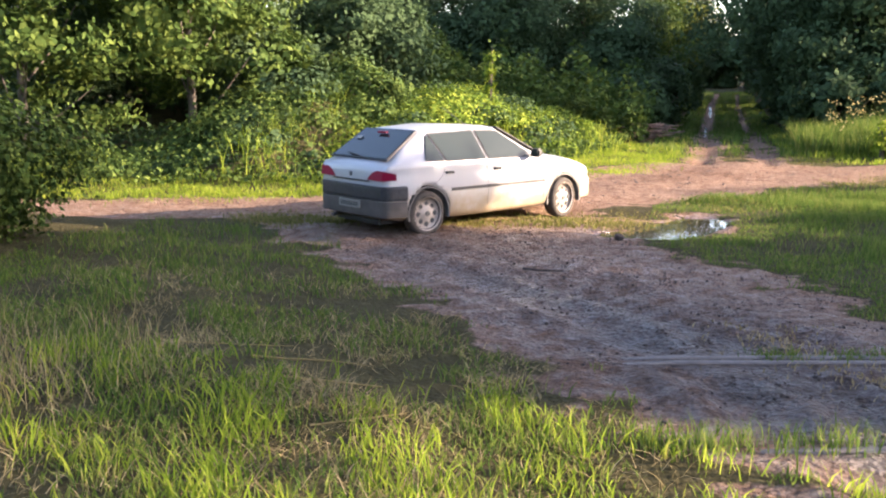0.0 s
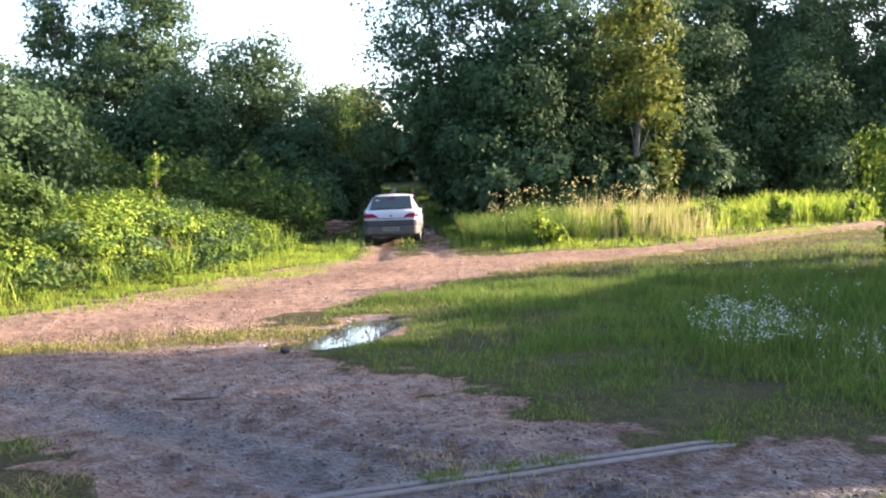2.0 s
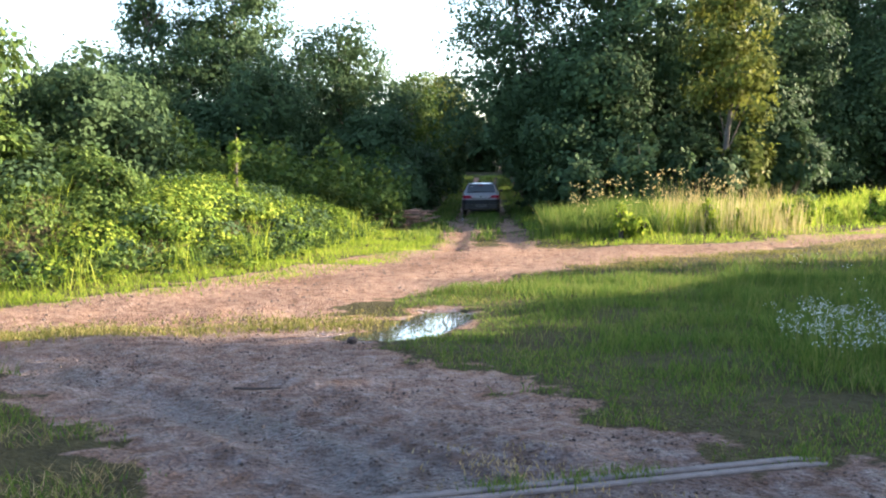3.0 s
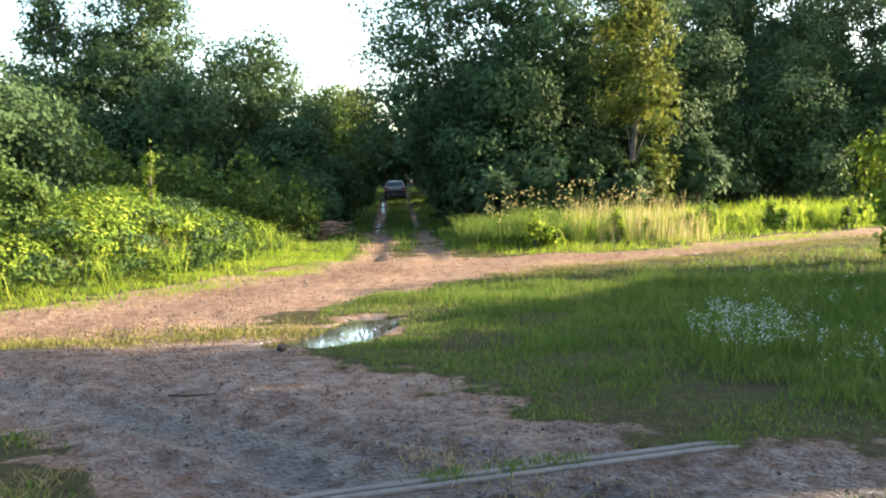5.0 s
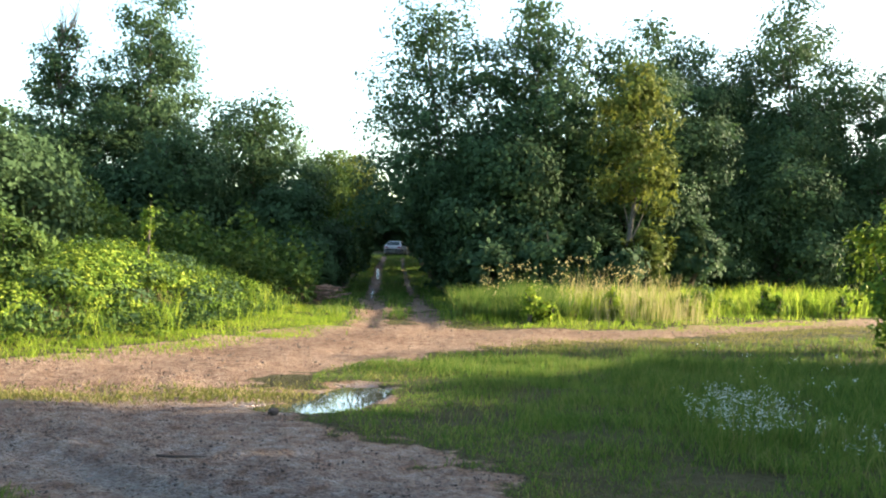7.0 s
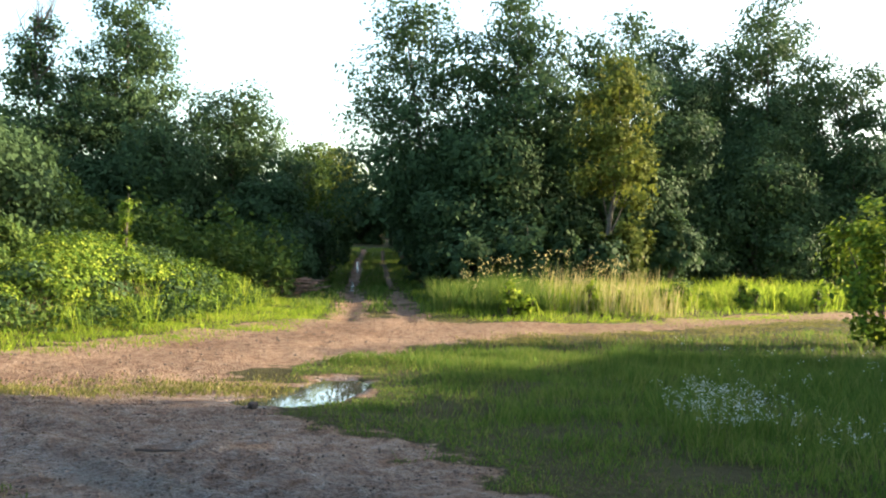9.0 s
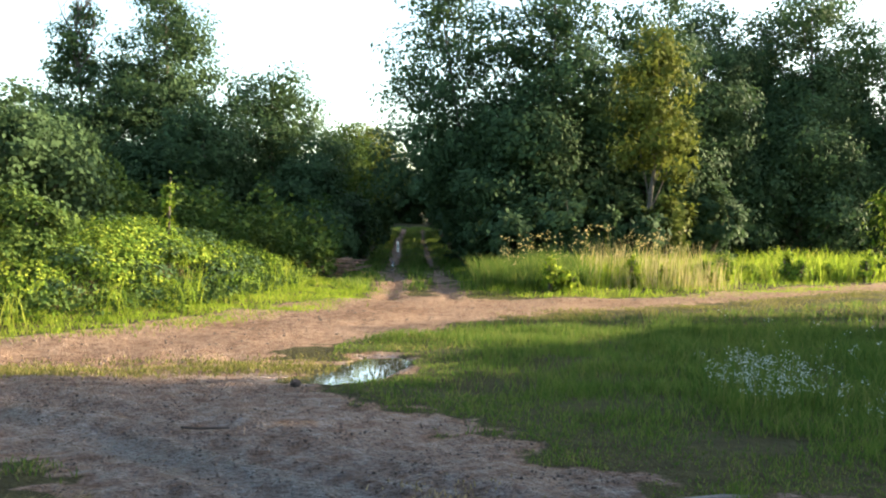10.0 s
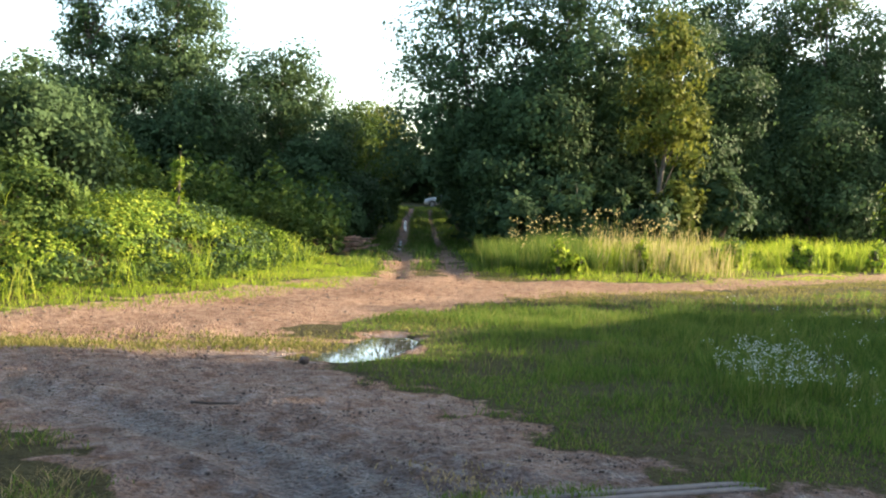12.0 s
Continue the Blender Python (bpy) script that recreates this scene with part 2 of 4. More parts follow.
BANK = [(1.5, 82), (1.6, 45), (1.5, 28), (1.3, 24.2), (3.1, 21.9), (6.9, 23.1), (12.3, 27.0), (25, 33), (60, 46), (60, 82)]
ROAD = [(-40, 8.0), (-14, 10.1), (-10, 11.0), (-6, 12.0), (-4, 13.6), (-2, 16.2), (0, 19.4), (3.4, 20.1), (7, 21.9), (11.5, 25.4), (20, 30), (45, 41)]
ROAD_W = [1.2, 0.9, 0.85, 1.6, 1.9, 2.3, 2.6, 1.35, 0.9, 1.0, 1.1, 1.1]
MUD = [(-5.3, 9.0), (-3.5, 7.3), (-2.4, 6.1), (-1.6, 5.1), (-1.0, 4.4), (-0.4, 3.7), (0.5, 3.2), (1.4, 2.0), (2.0, -3), (7, -3), (6, 5.2), (3.2, 5.9), (2.0, 6.1), (1.5, 6.5),
       (1.0, 7.2), (0.4, 8.4), (-0.1, 8.9), (-1.0, 9.8), (-1.35, 10.7), (-1.4, 12.4), (-3.0, 13.0), (-5.0, 12.2), (-6.6, 11.2)]
PUDDLE = [(-1.0, 10.45), (-0.5, 10.85), (-0.2, 11.6), (-0.15, 12.3), (-0.35, 12.6), (-0.7, 12.5), (-0.95, 11.7), (-1.25, 10.95), (-1.9, 10.75), (-1.6, 10.5)]
RUT_L, RUT_R = [(-0.7, 21), (-0.55, 26), (-0.85, 35), (-0.9, 66), (-0.6, 82), (1.5, 88), (8, 90)], [(0.8, 21), (0.78, 26), (0.85, 35), (0.84, 66), (0.95, 80), (3, 86), (9, 87)]
RUT_W, RUT_WR = [0.5, 0.42, 0.3, 0.24, 0.22, 0.25, 0.25], [0.5, 0.4, 0.2, 0.1, 0.1, 0.2, 0.25]


def ground_z(x, y):
    x, y = np.asarray(x, float), np.asarray(y, float)
    z = np.interp(y, [32, 40, 47, 58, 74, 81, 86, 120, 300], [0, -0.25, -0.25, 0.0, 0.44, 0.76, 0.95, 1.5, 3.0])
    m = -area_distance(x, y, MOUND)
    z = z + 1.12 * smooth(0.3, 8.0, m) * (1 - 0.6 * smooth(26, 40, y)) * (1 - 0.65 * smooth(-9.5, -13, x) * smooth(24, 20, y)) + (0.25 * lumps(x, y, 5, 3) + 0.3 * np.abs(lumps(x, y, 3.4, 4)) - 0.15) * smooth(1, 4, m)
    b = -area_distance(x, y, BANK)
    z = z + 0.3 * smooth(0.0, 4.0, b)
    z = z + 0.03 * lumps(x, y, 2.3, 5) * (np.hypot(x, y) < 60)
    z = z - 0.11 * smooth(0.15, -0.2, area_distance(x, y, PUDDLE))
    z = z - 0.08 * smooth(0.35, 0.0, line_distance(x, y, RUT_L)) - 0.06 * smooth(0.35, 0.0, line_distance(x, y, RUT_R))
    churn = smooth(0.3, -0.4, area_distance(x, y, MUD)) + 0.6 * smooth(0.3, -0.5, line_distance(x, y, ROAD, ROAD_W))
    z = z + churn * (0.012 * lumps(x, y, 0.55, 21) + 0.01 * lumps(x, y, 0.28, 22))
    for off in (0.0, 1.4):
        g = line_distance(x, y, [(-5.5 + off, 9.6), (-2.9 + off, 7.9), (-0.9 + off, 5.9), (0.6 + off, 3.4), (1.4 + off, 0.5)])
        z = z + 0.03 * np.exp(-((g - 0.3) / 0.09) ** 2) - 0.035 * np.exp(-(g / 0.17) ** 2)
    # the left verge stands a little over the muddy crossing
    verge = smooth(0.0, 2.5, area_distance(x, y, MUD)) * smooth(10.5, 8.0, y) * smooth(-0.5, -2.0, x)
    z = z + 0.12 * verge
    # level ground along the rails
    rd = np.minimum(line_distance(x, y, [(-1.15, 5.1), (2.8, 6.23)]), line_distance(x, y, [(-0.7, 3.67), (6.9, 5.85)]))
    return z * smooth(0.05, 0.4, rd)


def dirt_cover(x, y):
    """1 on bare earth, 0 on turf; soft at the edges."""
    d = np.minimum(line_distance(x, y, ROAD, ROAD_W), area_distance(x, y, MUD))
    d = np.minimum(d, area_distance(x, y, PUDDLE) - 0.15)
    d = np.minimum(d, line_distance(x, y, RUT_L, RUT_W))
    d = np.minimum(d, line_distance(x, y, RUT_R, RUT_WR))
    d = d + (0.24 * lumps(x, y, 1.1, 15) + 0.17 * lumps(x, y, 0.45, 16)) * (np.hypot(x, y) < 40)
    return smooth(0.35, -0.35, d)


def bare_patch(x, y):
    """Worn places in the turf, where little grass grows."""
    b = np.minimum(np.hypot((x + 2.45) / 1.0, (y - 4.35) / 0.45), np.hypot((x + 3.1) / 1.1, (y - 6.1) / 0.35)) - 1
    b = np.minimum(b, np.hypot((x - 2.6) / 1.2, (y - 7.6) / 0.25) - 1) + 0.4 * lumps(x, y, 0.9, 17)
    return smooth(0.4, -0.4, b)


def ground_z1(x, y):
    return float(ground_z(np.array([x]), np.array([y]))[0])


# ---- mesh helpers ----
def mesh_np(name, verts, faces):
    """A mesh from arrays: verts n x 3, faces m x 3 or m x 4."""
    me = bpy.data.meshes.new(name)
    k = faces.shape[1]
    me.vertices.add(len(verts))
    me.vertices.foreach_set("co", np.asarray(verts, np.float32).ravel())
    me.loops.add(faces.size)
    me.loops.foreach_set("vertex_index", faces.astype(np.int32).ravel())
    me.polygons.add(len(faces))
    me.polygons.foreach_set("loop_start", np.arange(0, faces.size, k, dtype=np.int32))
    me.polygons.foreach_set("loop_total", np.full(len(faces), k, dtype=np.int32))
    me.update(calc_edges=True)
    return me


def put(name, me, mat, parent=None, label=""):
    me.materials.append(mat)
    ob = new(name, me)
    if parent is not None:
        ob.parent = parent
    if label:
        ob["label"] = label
    return ob


def part(name, bm, mat, parent=None, label="", smooth_faces=False):
    me = bpy.data.meshes.new(name)
    bmesh.ops.recalc_face_normals(bm, faces=bm.faces)
    for f in bm.faces:
        f.smooth = smooth_faces
    bm.to_mesh(me)
    bm.free()
    return put(name, me, mat, parent, label)


def tube(bm, pts, radii, sides=7):
    """A tapered tube along points."""
    rings = []
    for i, p in enumerate(pts):
        p = Vector(p)
        d = (Vector(pts[min(i + 1, len(pts) - 1)]) - Vector(pts[max(i - 1, 0)])).normalized()
        u = d.orthogonal().normalized()
        w = d.cross(u)
        rings.append([bm.verts.new(p + (u * math.cos(a) + w * math.sin(a)) * radii[i]) for a in (6.2832 * k / sides for k in range(sides))])
    for r0, r1 in zip(rings, rings[1:]):
        for k in range(sides):
            bm.faces.new((r0[k], r0[(k + 1) % sides], r1[(k + 1) % sides], r1[k]))
    bm.faces.new(rings[0])
    bm.faces.new(rings[-1])


def unit(v):
    return v / np.maximum(np.linalg.norm(v, axis=1, keepdims=True), 1e-9)


def leaf_mesh(name, centres, size, rng, up=0.6, long=1.6, spread=0.4, out=None):
    """Pointed leaves, slightly folded, one quad each, turned at random, partly upwards and partly out of their clump."""
    n = len(centres)
    nor = rng.normal(size=(n, 3)) + [0, 0, up * 1.6]
    nor = unit(nor if out is None else 0.55 * nor + 1.3 * out)
    d = rng.normal(size=(n, 3)) + [0, 0, -0.4]
    d = unit(d - nor * (d * nor).sum(1, keepdims=True))
    s = np.cross(nor, d)
    sz = (size * (1 + spread * (rng.rand(n) * 2 - 1)))[:, None]
    v = np.empty((n, 4, 3))
    v[:, 0] = centres - d * sz * long * 0.5
    v[:, 1] = centres + s * sz * 0.5 - nor * sz * 0.12 - d * sz * 0.1
    v[:, 2] = centres + d * sz * long * 0.5 - nor * sz * 0.15
    v[:, 3] = centres - s * sz * 0.5 - nor * sz * 0.12 - d * sz * 0.1
    return mesh_np(name, v.reshape(-1, 3), np.arange(n * 4).reshape(n, 4))


def off_track(c, x0, y0):
    """Which leaves do not hang over the far track; c is local to (x0, y0)."""
    x, y = c[:, 0] + x0, c[:, 1] + y0
    mid = np.interp(y, [20, 82, 86, 89], [0.0, 0.0, 1.5, 6.0])
    room = (1.65 + 0.25 * np.sin(y * 1.7)) * np.clip(1.25 - (c[:, 2] / 3.4) ** 2, 0, 1)
    return ~((np.abs(x - mid) < room) & (y > 20) & (y < 90))


def blade_arrays(x, y, z, h, w, rng, lean=0.35):
    """Bent tapered blades: five points, one quad and a tip each, as four-sided faces."""
    n = len(x)
    a, t = rng.rand(n) * 6.283, rng.rand(n) * 6.283
    side = np.stack([np.cos(a), np.sin(a), np.zeros(n)], 1)
    bend = np.stack([np.cos(t), np.sin(t), np.zeros(n)], 1) * (h * lean * (0.3 + rng.rand(n)))[:, None]
    p = np.stack([x, y, z], 1)
    up = np.stack([np.zeros(n), np.zeros(n), h], 1)
    w = w[:, None]
    v = np.empty((n, 6, 3))
    v[:, 0], v[:, 1] = p - side * w * 0.5, p + side * w * 0.5
    v[:, 2], v[:, 3] = p + up * 0.55 + bend * 0.35 + side * w * 0.4, p + up * 0.55 + bend * 0.35 - side * w * 0.4
    v[:, 4], v[:, 5] = p + up * 0.97 + bend + side * w * 0.06, p + up * 0.97 + bend - side * w * 0.06
    i = np.arange(n)[:, None] * 6
    return v.reshape(-1, 3), np.concatenate([i + [0, 1, 2, 3], i + [3, 2, 4, 5]])


# ---- the ground: one sheet to the horizon, finer before the camera ----
def build_ground():
    rings = np.concatenate([[0.01, 0.2, 0.5], 0.8 * 1.018 ** np.arange(0, 478)])
    front = np.arange(-40, 48, 0.38)
    rest = np.arange(50, 319, 4.0)
    ang = np.radians(90 - np.concatenate([front, rest]))
    r, a = np.meshgrid(rings, ang, indexing="ij")
    x, y = (r * np.cos(a)).ravel(), (r * np.sin(a)).ravel()
    z = ground_z(x, y)
    nr, na = r.shape
    idx = np.arange(nr * na).reshape(nr, na)
    nxt = np.roll(idx, -1, axis=1)
    quads = np.stack([idx[:-1], idx[1:], nxt[1:], nxt[:-1]], -1).reshape(-1, 4)
    v = np.stack([x, y, z], 1)
    me = mesh_np("ground", v, quads[:, ::-1])
    cover = np.zeros((len(v), 4), np.float32)
    x, y = v[:, 0], v[:, 1]
    cover[:, 0] = dirt_cover(x, y)
    edge = smooth(0.1, 1.3, -area_distance(x, y, MUD) + 0.35 * lumps(x, y, 0.8, 20))
    cover[:, 1] = smooth(9.2, 4.6, y + 0.35 * x) * smooth(10.6, 9.4, y) * np.where(x < 1.0, 0.4 + 0.6 * edge, 1.0)   # grey gravel near the rails, brown at the verge
    track = line_distance(x, y, [(-5, 9.3), (-2.6, 7.6), (-0.3, 5.6), (1.2, 3.2)]) - 0.35
    wet = np.maximum(smooth(0.5, -0.1, area_distance(x, y, PUDDLE)), 0.62 * smooth(0.6, -0.2, track))
    cover[:, 2] = np.maximum(wet, 0.5 * smooth(13.0, 10.5, y)) * cover[:, 0]
    cover[:, 3] = 1
    col = me.color_attributes.new("cover", "FLOAT_COLOR", "POINT")
    col.data.foreach_set("color", cover.ravel())
    for p in me.polygons:
        p.use_smooth = True
    g = put("ground", me, EARTH)
    return tagged(g, "rutted red earth and grey gravel with turf around", "ground", kind="structure")


build_ground()


def water_sheet(poly, z, name, label, mat=WATER):
    bm = bmesh.new()
    bm.faces.new([bm.verts.new((x, y, z)) for x, y in poly])
    bmesh.ops.triangulate(bm, faces=bm.faces)
    return tagged(part(name, bm, mat), label, "puddle", kind="structure")


water_sheet([(-1.25, 10.2), (-0.3, 10.5), (0.25, 11.5), (0.3, 12.6), (-0.2, 13.0), (-0.9, 12.8), (-1.2, 11.7), (-1.5, 11.2), (-2.2, 10.9), (-1.8, 10.3)],
            -0.03, "puddle", "shallow brown puddle mirroring the bright sky")
def rut_water(y0, y1, half, label):
    """A strip of pale water that follows the left wheel rut."""
    bm = bmesh.new()
    prev = None
    for k in range(int((y1 - y0) / 0.6) + 1):
        y = y0 + 0.6 * k
        x = float(np.interp(y, [p[1] for p in RUT_L], [p[0] for p in RUT_L]))
        w = half * (0.55 + 0.45 * math.sin(2.3 * y) * math.sin(0.9 * y + 1)) * min(1, (y - y0 + 0.3), (y1 - y + 0.3))
        z = ground_z1(x, y) + 0.02
        row = [bm.verts.new((x - w, y, z)), bm.verts.new((x + w, y, z))]
        if prev:
            bm.faces.new((prev[0], prev[1], row[1], row[0]))
        prev = row
    return tagged(part("rut_puddle", bm, RUT_WATER), label, "puddle", kind="structure")


rut_water(34.6, 36.8, 0.6, "thin water lying across a wheel rut")
rut_water(38.5, 52.0, 0.3, "long strip of rut water, sky reflection in its colour")
rut_water(52.4, 68.0, 0.3, "long strip of rut water, sky reflection in its colour")


# ---- old rails sunk into the crossing ----
def build_rail(p0, p1, name, label):
    p0, p1 = Vector(p0), Vector(p1)
    d = (p1 - p0).normalized()
    s = Vector((-d.y, d.x, 0))
    bm = bmesh.new()
    n = 60
    prof = [(-0.035, -0.12), (-0.035, 0.005), (-0.025, 0.013), (0.025, 0.013), (0.035, 0.005), (0.035, -0.12)]
    rings = []
    for i in range(n + 1):
        c = p0.lerp(p1, i / n)
        z = 0.006 - 0.03 * float(smooth(0.2, 0.0, i / n)) - 0.03 * float(smooth(0.88, 1.0, i / n))
        rings.append([bm.verts.new(c + s * u + Vector((0, 0, z + w))) for u, w in prof])
    for a, b in zip(rings, rings[1:]):
        for k in range(len(prof) - 1):
            bm.faces.new((a[k], a[k + 1], b[k + 1], b[k]))
    return tagged(part(name, bm, RAIL), label, "rail", kind="structure")


RD = Vector((3.25, 0.93, 0)).normalized()
RN = Vector((-RD.y, RD.x, 0))
R0 = Vector((0.77, 5.65, 0))
for off, name, lab in ((0.0, "rail", "worn steel rail sunk flush in gravel"), (0.115, "check_rail", "rusty check rail beside the running rail"),
                       (-1.5, "rail", "worn steel rail half hidden by grass")):
    c = R0 + RN * off
    build_rail(c - RD * (2.0 if off >= 0 else 1.9), c + RD * ((1.75 if off >= 0 else 6)), name, lab)


# ---- grass ----
def scatter(n, x0, x1, y0, y1, rng):
    return x0 + rng.rand(n) * (x1 - x0), y0 + rng.rand(n) * (y1 - y0)


def grass_patch(n, box_xy, height, width, seed, mat=BLADE, keep=None, lean=0.35, name="grass", label="rough green grass", thin=None, trodden=0.0):
    rng = np.random.RandomState(seed)
    x, y = scatter(n, *box_xy, rng)
    c = np.maximum(dirt_cover(x, y), np.where(x < 0, 0.7, 0.5) * bare_patch(x, y))
    clump = lumps(x, y, 0.9, seed + 1)
    ok = (c + 0.22 * clump + 0.35 * (rng.rand(len(x)) - 0.5)) < 0.42
    if keep is not None:
        ok &= keep(x, y)
    if thin is not None:
        ok &= rng.rand(len(x)) < thin(x, y)
    x, y = x[ok], y[ok]
    h = height * (0.55 + 0.3 * rng.rand(len(x)) + 0.3 * lumps(x, y, 1.3, seed + 2).clip(-0.6, 1)) * (1 - 0.55 * dirt_cover(x, y))
    if trodden:
        d = np.minimum(area_distance(x, y, MUD), area_distance(x, y, PUDDLE) + 0.5)
        h = h * (0.28 + 0.72 * smooth(0.1, trodden, d))
    h = np.maximum(h, 0.03)
    w = width * (0.7 + 0.6 * rng.rand(len(x)))
    v, f = blade_arrays(x, y, ground_z(x, y) - 0.01, h, w, rng, lean)
    return tagged(put(name, mesh_np(name, v, f), mat), label, "grass", kind="stuff")


# turf in front, left of the crossing
LEFT = lambda x, y: (y > 0.2 * x + 2.0) & (x < 1.4)
grass_patch(72000, (-7.5, 1.4, 1.9, 9.8), 0.11, 0.0095, 11, keep=LEFT, lean=0.7, thin=lambda x, y: np.clip(1.3 - 0.1 * y, 0.35, 1) * np.clip(0.6 + 0.85 * lumps(x, y, 1.4, 19), 0.06, 1),
            label="rough short grass verge")
grass_patch(12000, (-7.5, 0.5, 3.6, 9.8), 0.2, 0.009, 36, keep=LEFT, lean=0.6, thin=lambda x, y: smooth(0.15, 0.7, lumps(x, y, 1.2, 37)), label="taller green tufts in the verge")
# bright blades only where sun lands; part of that light is in their colour
grass_patch(9000, (-6.0, 1.2, 2.0, 4.9), 0.19, 0.0105, 12, mat=SUNLIT_GRASS, keep=lambda x, y: (y < 0.1 * x + 4.6), lean=0.65, thin=lambda x, y: smooth(-0.5, 0.5, lumps(x, y, 0.8, 38)),
            label="tall grass tufts at the verge, sunlight in their colour")
grass_patch(30000, (-6.0, -0.4, 2.0, 7.0), 0.1, 0.006, 13, mat=DRY, lean=2.2, name="dry_straw", label="flattened dry straw between the grass",
            thin=lambda x, y: np.exp(-((x + 2.5) ** 2 + (y - 4.2) ** 2) / 1.2) + 0.12 + 0.3 * smooth(0.2, 0.9, lumps(x, y, 1.1, 52)))
grass_patch(4500, (-7.0, -3.4, 2.6, 5.0), 0.34, 0.006, 39, mat=DRY, lean=0.5, name="dry_grass", label="thin dry grass stems at the verge",
            thin=lambda x, y: 0.8 * np.exp(-((x + 5.2) / 1.3) ** 2 - ((y - 3.4) / 0.8) ** 2))
# meadow to the right of the puddle
MEADOW = lambda x, y: x < 1.4 + 0.64 * y
grass_patch(90000, (-1.2, 9.0, 6.0, 15.5), 0.19, 0.010, 14, label="uneven meadow grass beside the puddle", lean=0.7, keep=MEADOW, trodden=3.2,
            thin=lambda x, y: np.clip(0.72 + 0.6 * lumps(x, y, 1.6, 40), 0.2, 1))
grass_patch(34000, (-0.5, 16.0, 12.5, 25.5), 0.085, 0.016, 15, mat=SHORT_GRASS, lean=0.8, label="short yellowed grass along the road",
            keep=lambda x, y: (-area_distance(x, y, BANK) < 0.6) & (y > 12.8 + 0.55 * x), thin=lambda x, y: np.clip(0.75 + 0.6 * lumps(x, y, 1.5, 45), 0.05, 1))
grass_patch(12000, (0.5, 16.0, 13.0, 22), 0.2, 0.014, 35, lean=0.5, label="green grass towards the road", keep=lambda x, y: (y > 12.8 + 0.3 * x) & (y < 15.5 + 0.5 * x) & MEADOW(x, y))
grass_patch(30000, (2.3, 11.5, 6.6, 15.5), 0.42, 0.010, 16, keep=lambda x, y: (x > 1.9 + 0.12 * y) & MEADOW(x, y), lean=0.6, label="tall soft meadow grass", trodden=3.5,
            thin=lambda x, y: smooth(-0.7, 0.4, lumps(x, y, 1.7, 41)))
grass_patch(2200, (-6.5, -1.0, 9.4, 12.4), 0.07, 0.012, 17, mat=SHORT_GRASS, lean=0.9, label="thin grass strip between the tracks", keep=lambda x, y: abs(y - 11.0 - 0.25 * (x + 3)) < 0.6, thin=lambda x, y: smooth(-0.3, 0.6, lumps(x, y, 1.1, 51)))


def strip_grass(n, p0, p1, spread, height, width, seed, mat, label):
    """Tufts along a line, also on bare ground."""
    rng = np.random.RandomState(seed)
    tufts = rng.rand(max(4, n // 75))
    u = tufts[rng.randint(0, len(tufts), n)] + rng.normal(size=n) * 0.02
    x = p0[0] + (p1[0] - p0[0]) * u + rng.normal(size=n) * spread
    y = p0[1] + (p1[1] - p0[1]) * u + rng.normal(size=n) * spread
    v, f = blade_arrays(x, y, ground_z(x, y) - 0.01, height * (0.4 + 0.8 * rng.rand(n)), width * (0.7 + 0.6 * rng.rand(n)), rng, 0.5)
    return tagged(put("grass_tufts", mesh_np("grass_tufts", v, f), mat), label, "grass", kind="stuff")


strip_grass(1500, (-0.6, 3.75), (4.5, 5.25), 0.09, 0.13, 0.008, 21, BLADE, "green tufts growing along the rail")
strip_grass(500, (-0.4, 5.45), (2.6, 6.3), 0.06, 0.08, 0.008, 22, BLADE, "small weeds beside the check rail")
strip_grass(3800, (-6.6, 10.5), (-1.4, 11.4), 0.22, 0.07, 0.014, 46, SHORT_GRASS, "yellowed tufts between the two tracks")
strip_grass(2600, (-6.4, 10.7), (-1.2, 12.0), 0.35, 0.05, 0.016, 47, SHORT_GRASS, "low tufts on the road's edge")
strip_grass(900, (-0.6, 14.0), (3.4, 17.6), 0.3, 0.06, 0.018, 48, SHORT_GRASS, "yellowed tufts beside the road")
for k, (p0, p1, m) in enumerate((((-9.5, 12.0), (-5.0, 14.6), SUNLIT_GRASS), ((-5.0, 14.5), (-2.2, 19.2), SUNLIT_GRASS), ((-2.2, 19.0), (-1.2, 24.0), SUNLIT_GRASS),
                               ((1.4, 22.8), (7.0, 22.8), SUNLIT_GRASS), ((7.0, 22.7), (15.0, 28.0), SUNLIT_GRASS), ((2.0, 17.6), (7.5, 20.9), SHORT_GRASS), ((7.5, 20.9), (14.0, 25.6), SHORT_GRASS))):
    strip_grass(1300, p0, p1, 0.3, 0.075, 0.013, 60 + k, m, "grass tufts creeping onto the road")
strip_grass(700, (-0.2, 6.4), (1.4, 4.6), 0.25, 0.05, 0.01, 23, DRY, "flat dry tufts in the gravel")
# strip between the wheel ruts and the verges of the far track
grass_patch(16000, (-2.2, 2.2, 23.5, 84), 0.28, 0.03, 24, label="grass strip between the wheel ruts", lean=0.5)
# foot of the mound
grass_patch(60000, (-13, -1.2, 11.5, 27), 0.15, 0.014, 25, mat=SUNLIT_GRASS, lean=0.6, keep=lambda x, y: np.abs(-area_distance(x, y, MOUND) - 0.9) < 1.3, label="bright grass at the foot of the mound")
grass_patch(6000, (-26, -12, 10, 16), 0.4, 0.03, 24, mat=SUNLIT_GRASS, keep=lambda x, y: -area_distance(x, y, MOUND) > 0.1, label="bright grass beside the lane")
# the sunlit bank across the road
BANK_IN = lambda x, y: -area_distance(x, y, BANK)
